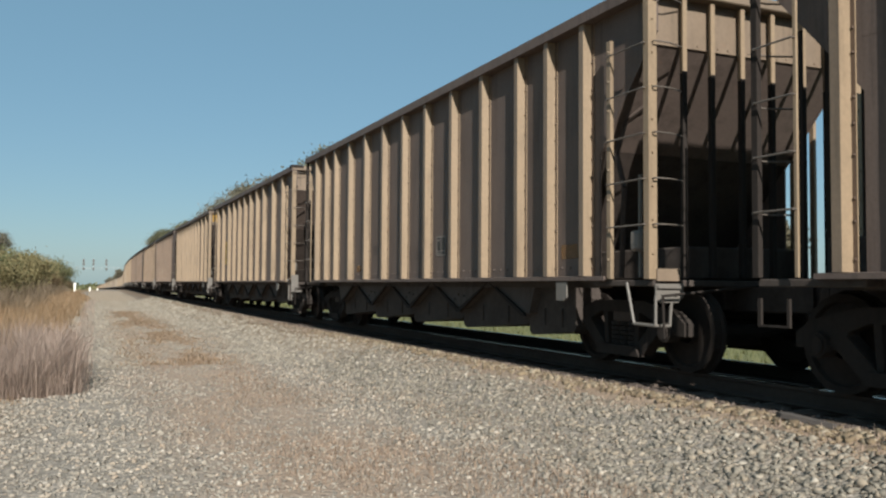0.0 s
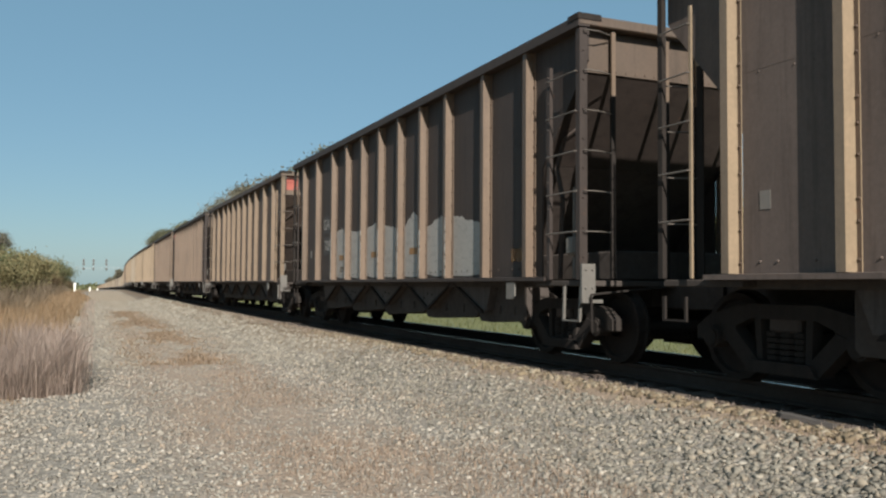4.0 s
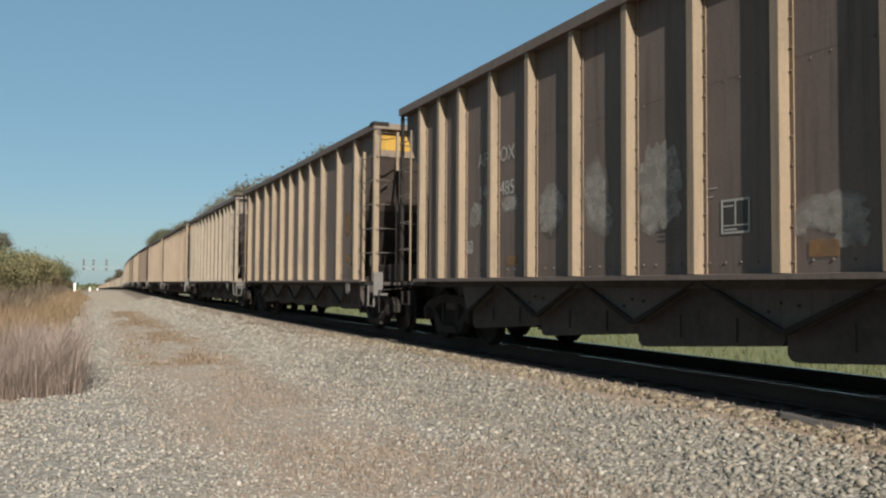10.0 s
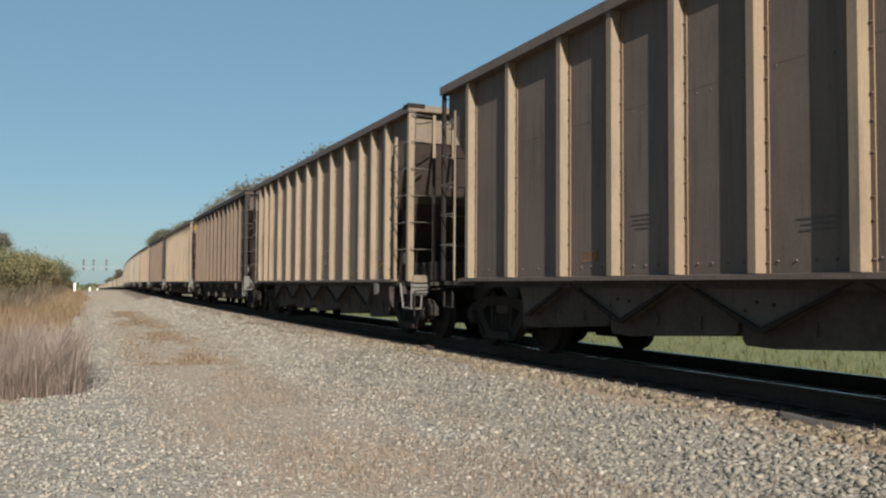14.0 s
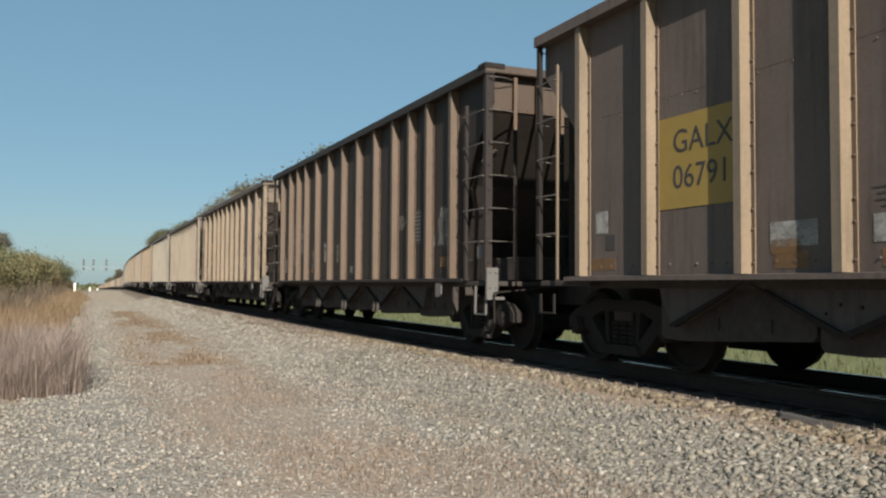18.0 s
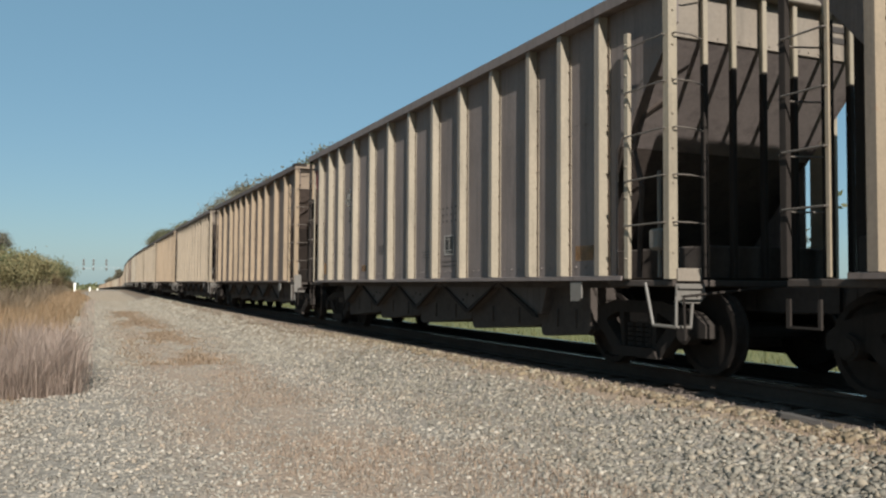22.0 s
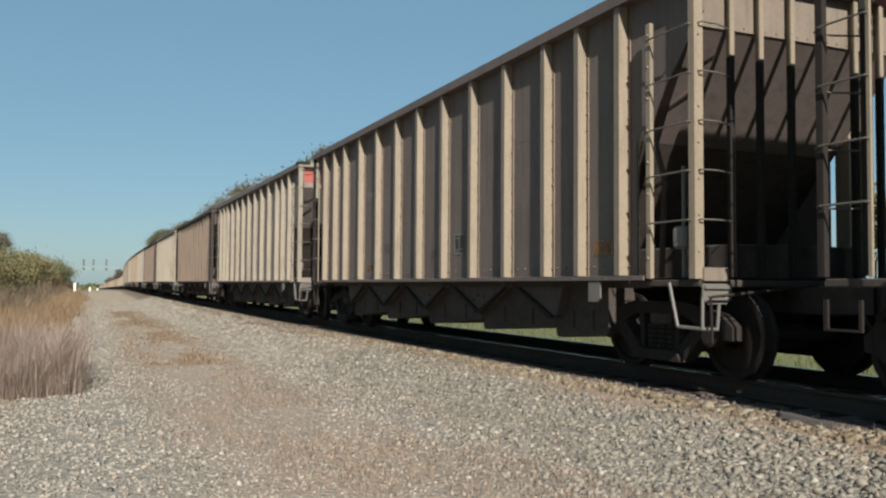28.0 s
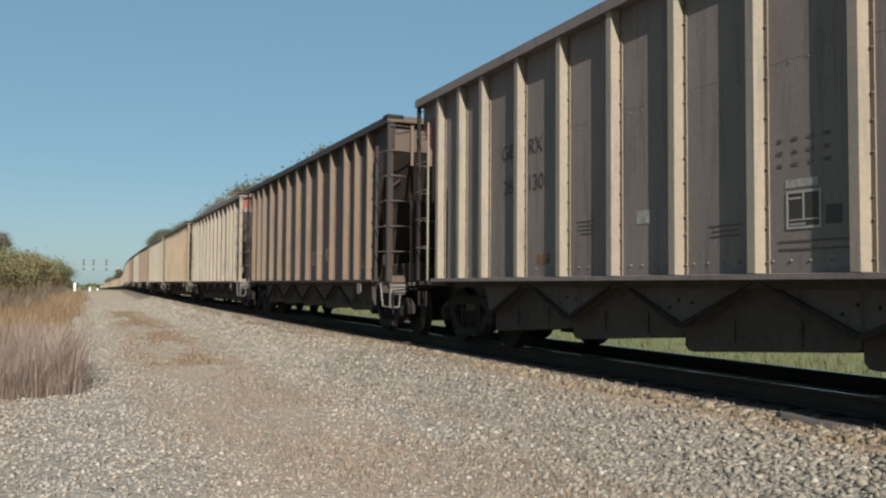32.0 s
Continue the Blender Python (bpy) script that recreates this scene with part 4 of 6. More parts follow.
    smear(CARS[14], 0.22, 0.58, 56, STENCIL["white_block"], on_side(5.50, 1.74, 0.0035))
    panel_mark(CARS[25], 0.24, 0.15, STENCIL["white_block"], on_side(6.54, 1.72))
    panel_mark(CARS[25], 0.36, 0.07, STENCIL["white_block"], on_side(8.74, 1.86))
    panel_mark(CARS[25], 0.16, 0.16, K, on_side(9.07, 1.57))
    for k in (17, 19, 25, 29):                    # rows of small print above the framed stencil
        for i in range(3):
            for q in range(4):
                panel_mark(CARS[k], 0.05 + 0.02 * ((i + q) % 2), 0.03, FAINT, on_side(8.5 + 0.17 * q, 2.25 - 0.11 * i), "print_line")
        for i in range(2):
            panel_mark(CARS[k], 0.75, 0.016, FAINT, on_side(8.85, 1.36 - 0.07 * i), "print_line")
    # end plates
    words(CARS[25], "GBRX", 0.15, K, on_end(0.35, TOP - 0.28))
    words(CARS[25], "26130", 0.15, K, on_end(0.4, TOP - 0.46))
    for k in (23, 4, 6, 27):
        for i in range(3):
            panel_mark(CARS[k], (0.4, 0.45, 0.3)[i], 0.055, W, on_end(-0.02 - 0.03 * i, TOP - 0.26 - i * 0.11), "print_line")
    for k in (22, 17, 9, 16):
        for i in range(2):
            panel_mark(CARS[k], 0.32, 0.07, K, on_end(0.95, TOP - 0.3 - i * 0.13), "print_line")
    # red plates at the rear corners
    for k in (17, 19, 21, 22, 25, 29, 31):
        part("corner_patch", "corner_red", corner_red, DARK_RED, CARS[k], None, "faded red corner patch")
    part("corner_patch", "corner_red", corner_red, PL, CARS[9], None, "pale overpainted corner patch")
    for k in (15, 18):
        part("corner_patch", "corner_red", corner_red, STENCIL["orange"] if k == 18 else Y, CARS[k], None, "dull yellow corner patch")

    # scrawls and overpainting
    firm = {STENCIL["pale"]: STENCIL["pale_block"], STENCIL["white"]: STENCIL["white_block"]}
    soft = {O: STENCIL["orange_smudge"], STENCIL["pale"]: STENCIL["pale_scuff"], STENCIL["white"]: STENCIL["white_scuff"]}

    def daub(k, s, z, w, h, mat, seed):
        smear(CARS[k], w, h, seed, (firm if k == 14 else soft).get(mat, mat), on_side(s, z, 0.0035 + 0.0005 * (seed % 7)))
    # grey overpaint along the lower half of one car, with a ragged upper edge, over sheets and ribs alike
    for s0, s1, tops in ((3.93, 4.86, (2.22, 2.26, 2.20)), (5.05, 5.97, (2.17, 2.11, 2.20)), (6.16, 7.07, (2.16, 2.23, 2.28)), (7.27, 8.18, (2.14, 2.09, 1.98)), (8.38, 9.29, (2.06, 2.31, 2.04)), (9.48, 10.39, (1.98, 2.10, 2.16)), (10.6, 11.75, (2.12, 2.0, 1.9))):
        overpaint(CARS[3], s0, s1, tops)
        # rib streaks: overpaint with its glossy highlight put into the colour
        sr = s0 - 0.09 + 0.006
        part("paint_streak", f"streak {tops[0]}", lambda bm: box(bm, -0.03, 0.03, SILL + 0.05, tops[0] - 0.04, -0.0015, 0.0015), STENCIL["white_block"], CARS[3], on_side(sr, 0, WIDE - SKIN + 0.003))
    for sm in (4.40, 6.68, 8.87):
        panel_mark(CARS[3], 0.45, 0.12, STENCIL["orange"], on_side(sm, 1.59, 0.009))
    for i, (sm, zm, wm, hm) in enumerate(((3.19, 2.06, 0.62, 0.46), (4.27, 2.14, 0.74, 0.32), (5.39, 1.98, 0.86, 0.80), (5.3, 1.85, 0.5, 0.5), (6.45, 2.05, 0.74, 1.08), (6.6, 1.75, 0.5, 0.6),
                                          (7.62, 2.05, 0.86, 1.04), (7.45, 1.72, 0.5, 0.5), (9.83, 1.60, 0.98, 0.42), (10.05, 1.45, 0.45, 0.40), (9.5, 1.50, 0.35, 0.30))):
        smear(CARS[7], wm, hm, 210 + i, STENCIL["chalk_scuff" if i % 3 else "chalk_block"], on_side(sm, zm, 0.003 + 0.0004 * i))
    bars(CARS[7], 8.28, 1.92, 2, 0.45, W, 0.08)
    panel_mark(CARS[7], 0.31, 0.14, O, on_side(9.79, 1.29, 0.009))
    panel_mark(CARS[7], 0.2, 0.2, STENCIL["white_block"], on_side(2.94, 1.56))
    daub(8, 12.42, 2.35, 0.6, 0.8, O, 63)
    daub(8, 12.45, 1.55, 0.6, 0.3, O, 64)
    daub(8, 12.8, 2.0, 0.5, 1.3, PL, 65)
    panel_mark(CARS[8], 0.16, 0.22, K, on_side(9.0, 1.7))
    for sm, zm, wm, hm, q in ((1.45, 1.62, 0.30, 0.33, "white_scuff"), (4.25, 1.38, 0.46, 0.26, "pale_block"), (5.27, 1.42, 0.29, 0.39, "pale_block"), (8.71, 1.48, 0.41, 0.51, "pale_block"), (9.58, 1.49, 0.20, 0.50, "pale_block")):
        panel_mark(CARS[15], wm, hm, STENCIL[q], on_side(sm, zm), "paint_patch")
    smear(CARS[15], 0.30, 0.34, 77, STENCIL["white_block"], on_side(7.67, 1.57, 0.0035))
    bars(CARS[15], 6.55, 1.70, 4, 0.23, PL, 0.07)
    panel_mark(CARS[15], 0.3, 0.05, Y, on_side(7.63, 1.26))
    frame_mark(CARS[15], 9.90, 1.55, 0.38, 0.33, PL)

    def hook(bm):
        pts = [(0.16, 0.24), (0.02, 0.26), (-0.10, 0.16), (-0.14, 0.0), (-0.10, -0.14), (0.0, -0.25), (0.08, -0.24), (0.0, -0.10), (-0.02, 0.0), (0.0, 0.08), (0.08, 0.14), (0.17, 0.15)]
        prism(bm, pts, "z", -0.0015, 0.0015)
        for y in (0.06, -0.04, -0.13):
            box(bm, 0.02, 0.15, y - 0.02, y + 0.02, -0.0015, 0.0015)
    part("painted_scrawl", "sprayed hook", hook, STENCIL["white_block"], CARS[15], on_side(10.86, 1.69))
    for sm, zm, wm, hm, q in ((1.63, 1.63, 0.20, 0.27, "pale_block"), (2.44, 1.89, 0.12, 0.54, "white_block"), (5.46, 1.63, 0.11, 0.80, "white_scuff"), (5.45, 1.23, 0.36, 0.06, "pale_scuff"), (6.55, 1.44, 0.13, 0.30, "pale_block")):
        panel_mark(CARS[24], wm, hm, STENCIL[q], on_side(sm, zm, 0.005), "paint_patch")
    smear(CARS[24], 0.66, 0.42, 91, STENCIL["pale_block"], on_side(5.41, 1.62, 0.0035))
    smear(CARS[24], 0.36, 0.46, 92, STENCIL["pale_block"], on_side(6.58, 1.78, 0.0035))
    smear(CARS[24], 0.5, 0.6, 93, STENCIL["pale_block"], on_side(7.8, 1.75, 0.0035))
    smear(CARS[24], 0.5, 0.8, 94, STENCIL["white_scuff"], on_side(12.4, 1.7, 0.0035))
    for s, z, w, h in ((10.9, 2.0, 0.6, 0.8), (9.4, 1.8, 0.8, 0.35), (12.3, 2.1, 0.55, 0.9), (12.6, 1.5, 0.6, 0.4)):
        daub(5, s, z, w, h, PL, int(s * 10) + 3)
    for s, z, w, h in ((12.4, 2.1, 0.7, 0.9), (10.6, 1.55, 0.5, 0.5)):
        daub(6, s, z, w, h, PL, int(s * 10) + 4)
    panel_mark(CARS[6], 0.16, 0.3, PL, on_side(1.5, 1.75))
    panel_mark(CARS[6], 0.55, 0.15, O, on_side(4.3, 1.72))
    panel_mark(CARS[6], 0.5, 0.15, O, on_side(6.5, 1.84))
    for sm, wm in ((4.39, 0.53), (5.5, 0.6), (6.55, 0.5)):
        panel_mark(CARS[13], wm, 0.22, STENCIL["white_block"], on_side(sm, 1.43), "paint_patch")
        panel_mark(CARS[13], 0.39, 0.14, O, on_side(sm - 0.03, 1.20))
    panel_mark(CARS[13], 0.24, 0.26, STENCIL["white_block"], on_side(1.49, 1.71), "paper_notice")
    panel_mark(CARS[13], 0.18, 0.17, K, on_side(1.66, 1.47), "stencil_field")
    panel_mark(CARS[13], 0.49, 0.14, O, on_side(1.52, 1.22))
    panel_mark(CARS[14], 0.52, 0.62, K, on_side(11.52, 2.02), "notice_panel")
    for i in range(8):
        panel_mark(CARS[14], (0.42, 0.46, 0.38, 0.44)[i % 4], 0.022, PL, on_side(11.52 + 0.01 * (i % 3), 2.27 - 0.07 * i, 0.008), "print_line")
    daub(14, 10.75, 2.15, 0.55, 0.30, PL, 74)
    daub(14, 12.75, 1.95, 0.62, 0.80, PL, 75)
    daub(14, 12.3, 1.72, 0.2, 0.2, W, 76)
    daub(12, 12.8, 1.8, 0.4, 0.4, W, 71)
    daub(12, 11.2, 2.2, 0.5, 0.6, PL, 72)
    daub(26, 10.0, 1.7, 0.5, 0.5, PL, 73)
    for s in (1.45, 3.0):
        daub(1, s, 1.75, 0.4, 0.5, PL, int(s * 10) + 6)


mark_cars()


# ---------------------------------------------------------------- track
RAIL_STEEL = plain("rusty_rail_steel", (0.07, 0.056, 0.05), 0.95, 0.0, 0.3, shine=0.1)
TIE_WOOD = plain("sooty_tie_wood", (0.15, 0.122, 0.108), 0.9, 0.0, 0.4, 6.0, 0.5, 0.15)


def sweep(name, profile, offset, ys, materials, top_from=None):
    """A profile of (across, up) pairs carried along the track."""
    verts, faces, mats = [], [], []
    n = len(profile)
    for y in ys:
        x, _ = bend(y)
        for a, b in profile:
            verts.append((CENTRE + x + offset + a, y, fall(y) + b))
    for j in range(len(ys) - 1):
        for i in range(n):
            faces.append((j * n + i, j * n + (i + 1) % n, (j + 1) * n + (i + 1) % n, (j + 1) * n + i))
            mats.append(1 if top_from and i in top_from else 0)
    faces += [tuple(range(n))[::-1], tuple(range((len(ys) - 1) * n, len(ys) * n))]
    mats += [0, 0]
    me = bpy.data.meshes.new(name)
    me.from_pydata(verts, [], faces)
    for m in materials:
        me.materials.append(m)
    me.polygons.foreach_set("material_index", mats)
    bm = bmesh.new()
    bm.from_mesh(me)
    bmesh.ops.recalc_face_normals(bm, faces=bm.faces[:])
    bm.to_mesh(me)
    bm.free()
    return new(name, me)


def build_track():
    track = thing("railway_track", "steel rails on sooty wooden ties in dark ballast", "railway track", "", "structure")
    ys = steps([(-600, 60), (60, 8), (420, 60), (1500, 0)])
    prof = [(-0.07, -0.18), (0.07, -0.18), (0.07, -0.165), (0.012, -0.14), (0.012, -0.045), (0.036, -0.035), (0.036, -0.004), (0.030, 0.0), (-0.030, 0.0), (-0.036, -0.004), (-0.036, -0.035), (-0.012, -0.045), (-0.012, -0.14), (-0.07, -0.165)]
    for s in (-0.7525, 0.7525):
        r = sweep("rail", prof, s, ys, [RAIL_STEEL, TREAD], (6, 7, 8))
        r.parent = track

    def tie_mesh(bm):
        box(bm, -1.3, 1.3, -0.115, 0.115, -0.37, -0.185, 0.012)
    rr = random.Random(2)
    for i in range(300):
        y = -14.0 + 0.5 * i
        part("tie", "tie", tie_mesh, TIE_WOOD, track, pose(CENTRE + bend(y)[0] + rr.uniform(-0.03, 0.03), y, fall(y) + rr.uniform(-0.01, 0.0), 0, 0, rr.uniform(-1, 1) - math.degrees(bend(y)[1])))
    bm = bmesh.new()
    for i in range(0, 260):
        y = 136.5 + i * 0.75
        x = CENTRE + bend(y)[0]
        box(bm, x - 1.3, x + 1.3, y - 0.12, y + 0.12, fall(y) - 0.37, fall(y) - 0.185)
    me = bpy.data.meshes.new("far_ties")
    bm.to_mesh(me)
    bm.free()
    me.materials.append(TIE_WOOD)
    rest = new("far_ties", me)
    rest.parent = track
    tagged(rest, "", "", "", "stuff")


build_track()


# ---------------------------------------------------------------- loose stones, weeds and grass
def island_material(name, stops, rough=0.9, grain=30.0, through_light=0.0):
    """Colour that changes from piece to piece."""
    m, nt, bs = node_mat(name)
    geo = nt.nodes.new("ShaderNodeNewGeometry")
    col = ramp(nt, geo.outputs["Random Per Island"], [(at, dusty(c)) for at, c in stops])
    if grain:
        g = noise_tex(nt, coords(nt, spread=False), grain, 3, 0.7)
        col = mix(nt, 0.5, col, ramp(nt, g, [(0.3, (0.6,)), (0.7, (1.15,))]), "MULTIPLY")
    nt.links.new(col, bs.inputs["Base Color"])
    bs.inputs["Roughness"].default_value, bs.inputs["Specular IOR Level"].default_value = rough, 0.2
    if through_light:
        bs.inputs["Transmission Weight"].default_value = 0.0
        tr = nt.nodes.new("ShaderNodeBsdfTranslucent")
        nt.links.new(col, tr.inputs["Color"])
        mx = nt.nodes.new("ShaderNodeMixShader")
        mx.inputs[0].default_value = through_light
        nt.links.new(bs.outputs[0], mx.inputs[1])
        nt.links.new(tr.outputs[0], mx.inputs[2])
        nt.links.new(mx.outputs[0], nt.nodes["Material Output"].inputs["Surface"])
    return m


def raw_mesh(name, verts, faces, material):
    me = bpy.data.meshes.new(name)
    verts = np.asarray(verts, dtype=np.float32)
    faces = np.asarray(faces, dtype=np.int32)
    nf, k = faces.shape
    me.vertices.add(len(verts))
    me.vertices.foreach_set("co", verts.ravel())
    me.loops.add(nf * k)
    me.loops.foreach_set("vertex_index", faces.ravel())
    me.polygons.add(nf)
    me.polygons.foreach_set("loop_start", np.arange(0, nf * k, k, dtype=np.int32))
    me.update(calc_edges=True)
    me.validate()
    me.materials.append(material)
    return me


def lie_np(x, y):
    return np.array([surface(a, b) for a, b in zip(x, y)])


CUBE_V = np.array([(x, y, z) for z in (-1, 1) for y in (-1, 1) for x in (-1, 1)]) * 0.72
CUBE_F = np.array([(0, 2, 3), (0, 3, 1), (4, 5, 7), (4, 7, 6), (0, 1, 5), (0, 5, 4), (2, 6, 7), (2, 7, 3), (0, 4, 6), (0, 6, 2), (1, 3, 7), (1, 7, 5)])


PEAK_V = np.array([(-1, -1, -0.6), (1, -1, -0.6), (1, 1, -0.6), (-1, 1, -0.6), (0, 0, 0.9)]) * 0.85
PEAK_F = np.array([(0, 1, 4), (1, 2, 4), (2, 3, 4), (3, 0, 4)])


def stones(name, label, x, y, size, material, rng, sink=0.25, low=False):
    """Broken angular stones, each turned its own way; far ones are low peaks."""
    n = len(x)
    shape, sides = (PEAK_V, PEAK_F) if low else (CUBE_V, CUBE_F)
    v = shape[None] * (1 + rng.uniform(-0.5, 0.35, (n, len(shape), 3)))
    v = v * (size[:, None, None] * rng.uniform(0.55, 1.45, (n, 1, 3)))
    for p, q, top in ((0, 1, 6.283), (0, 2, 0.9), (1, 2, 0.9)):
        a = rng.uniform(0, top, n)[:, None]
        ca, sa = np.cos(a), np.sin(a)
        vp, vq = v[:, :, p] * ca - v[:, :, q] * sa, v[:, :, p] * sa + v[:, :, q] * ca
        v[:, :, p], v[:, :, q] = vp, vq
    v[:, :, 2] *= 0.75
    z = lie_np(x, y) + size * sink
    verts = np.stack([v[:, :, 0] + x[:, None], v[:, :, 1] + y[:, None], v[:, :, 2] + z[:, None]], -1).reshape(-1, 3)
    faces = (sides[None] + len(shape) * np.arange(n)[:, None, None]).reshape(-1, 3)
    ob = new(name, raw_mesh(name, verts, faces, material))
    tagged(ob, label, "gravel", "", "stuff")
    return ob


rng = np.random.default_rng(4)
GRAVEL = island_material("loose_gravel", [(0.0, (0.21, 0.197, 0.18)), (0.3, (0.368, 0.348, 0.313)), (0.62, (0.452, 0.421, 0.375)), (0.86, (0.478, 0.408, 0.338)), (1.0, (0.625, 0.594, 0.548))], 0.9, 18.0)
COAL = island_material("sooty_ballast", [(0.0, (0.11, 0.09, 0.082)), (0.7, (0.18, 0.148, 0.135)), (1.0, (0.25, 0.208, 0.19))], 0.85, 20.0)
CLOD = island_material("brown_clods", [(0.0, (0.19, 0.15, 0.105)), (0.6, (0.325, 0.262, 0.185)), (1.0, (0.44, 0.39, 0.305))], 0.95, 20.0)
DULL_CLOD = island_material("dull_brown_earth", [(0.0, (0.12, 0.092, 0.066)), (0.6, (0.20, 0.158, 0.116)), (1.0, (0.30, 0.25, 0.195))], 0.95, 0)

nst = 112000
gx, gy = rng.uniform(-1.4, 5.42, nst), 2.35 + 70 * rng.uniform(0.2, 1, nst) ** 2.5
gy[:8000] = 3.7 - 5 * rng.uniform(0, 1, 8000) ** 1.6
weed = np.exp(-(np.abs(gx - 1.85) / 1.1) ** 3)
drift = np.array([noise.noise((a * 0.9, b * 0.35, 8.0)) for a, b in zip(gx, gy)])
weed = np.clip(weed * (0.8 + 1.3 * drift), 0, 1)
keep = (rng.uniform(0, 1, nst) > 0.25 * weed) & ~((gx < -0.45) & (gy > 12.5)) & ~((gx > 5.0 - 0.3 * drift - 0.008 * gy) & (gy > 17 + 6 * drift) & (rng.uniform(0, 1, nst) > 0.22)) & (gx < 5.22 + 0.22 * drift)
gx, gy, weed = gx[keep] + aside(gy[keep]) * 0.6, gy[keep], weed[keep]
gsize = (0.006 + 0.021 * rng.uniform(0, 1, len(gx)) ** 2.4) * (1 + 0.3 * np.clip((gx - 2.6) / 2, 0, 1)) * (1 - 0.32 * weed) * (1 + 0.032 * np.clip(gy - 8, 0, 90))
GREY_GRAVEL = island_material("grey_gravel", [(0.0, (0.17, 0.158, 0.138)), (0.3, (0.275, 0.26, 0.228)), (0.62, (0.345, 0.325, 0.285)), (0.86, (0.375, 0.33, 0.27)), (1.0, (0.52, 0.49, 0.44))], 0.9, 18.0)
FAR_GRAVEL = island_material("dusty_far_gravel", [(0.0, (0.20, 0.182, 0.155)), (0.3, (0.285, 0.262, 0.225)), (0.7, (0.345, 0.318, 0.272)), (1.0, (0.46, 0.43, 0.375))], 0.9, 18.0)
by_track = gx > 3.5 + rng.normal(0, 0.3, len(gx)) + 0.01 * gy
near = gy < 15.5
for zone, nm, label, mat in ((~by_track, "gravel", "loose buff crushed stone on the track road", GRAVEL), (by_track, "coarse_gravel", "coarser grey crushed stone beside the track", GREY_GRAVEL)):
    k = zone & near
    stones(nm, label, gx[k], gy[k], gsize[k] * (1.0 if nm == "coarse_gravel" else 0.95), mat, rng)
    k = zone & ~near
    stones(nm, label + ", farther along", gx[k], gy[k], gsize[k] * 1.1, FAR_GRAVEL, rng, 0.2, True)
BUFF = island_material("buff_far_gravel", [(0.0, (0.22, 0.19, 0.155)), (0.5, (0.295, 0.258, 0.212)), (1.0, (0.37, 0.33, 0.28))], 0.95, 0)
nst = 20000
gy = 55 + 130 * rng.uniform(0, 1, nst) ** 1.5
gx = -0.1 + aside(gy) * 0.9 + rng.uniform(0, 1, nst) * (3.9 + 0.5 * swing(gy))
stones("far_gravel", "pale crushed stone far along the track road", gx, gy, rng.uniform(0.02, 0.055, nst), BUFF, rng, 0.12, True)
nst = 7000
bx, by = CENTRE + rng.uniform(-1.34, -0.85, nst), 3.0 + 25 * rng.uniform(0, 1, nst) ** 1.2
bx += swing(by)
stones("ballast", "soot-black ballast stones round the tie ends", bx, by, rng.uniform(0.02, 0.04, nst), COAL, rng)
nst = 8000
bx, by = CENTRE + rng.normal(-1.50, 0.14, nst), 3.0 + 18 * rng.uniform(0, 1, nst) ** 1.1
bx += swing(by)
stones("brown_clods", "low ridge of brown clods and stones along the ties", bx, by, 0.006 + 0.022 * rng.uniform(0, 1, nst) ** 3, CLOD, rng, 0.4)
nst = 9000
by = 15 + 55 * rng.uniform(0, 1, nst) ** 1.4
bx = CENTRE + swing(by) - 1.32 - 1.35 * rng.uniform(0, 1, nst) ** 1.3
stones("brown_clods", "trodden brown earth and stones beside the far track", bx, by, (0.008 + 0.024 * rng.uniform(0, 1, nst) ** 2.2) * (1 + 0.02 * (by - 15)), DULL_CLOD, rng, 0.2, True)
nst = 900
by = 3.5 + 15 * rng.uniform(0, 1, nst) ** 1.3
bx = CENTRE + swing(by) + rng.normal(-1.52, 0.12, nst)
stones("flat_stones", "flat tan stones lying along the ridge", bx, by, rng.uniform(0.03, 0.06, nst), CLOD, rng, -0.1)


def blades(name, label, x, y, height, lean, width, material, rng, category="grass"):
    """Bent blades of two joined pieces each."""
    n = len(x)
    a = rng.uniform(0, 6.283, n)
    d = np.stack([np.cos(a), np.sin(a)], -1)
    side = np.stack([-d[:, 1], d[:, 0]], -1)
    z0 = lie_np(x, y) - 0.02
    b = np.stack([x, y], -1)
    out = lean * height * rng.uniform(0.2, 1.0, n)
    w = (width * rng.uniform(0.6, 1.3, n))[:, None]
    p0, p1 = b - side * w, b + side * w
    m = b + d * (out * 0.35)[:, None]
    q0, q1 = m - side * w * 0.8, m + side * w * 0.8
    tip = b + d * out[:, None]
    zs = [z0, z0, z0 + height * 0.6, z0 + height * 0.6, z0 + height]
    verts = np.stack([np.concatenate([p, z[:, None]], -1) for p, z in zip((p0, p1, q0, q1, tip), zs)], 1).reshape(-1, 3)
    f = np.array([(0, 1, 3), (0, 3, 2), (2, 3, 4)])
    faces = (f[None] + 5 * np.arange(n)[:, None, None]).reshape(-1, 3)
    ob = new(name, raw_mesh(name, verts, faces, material))
    tagged(ob, label, category, "", "stuff")
    return ob


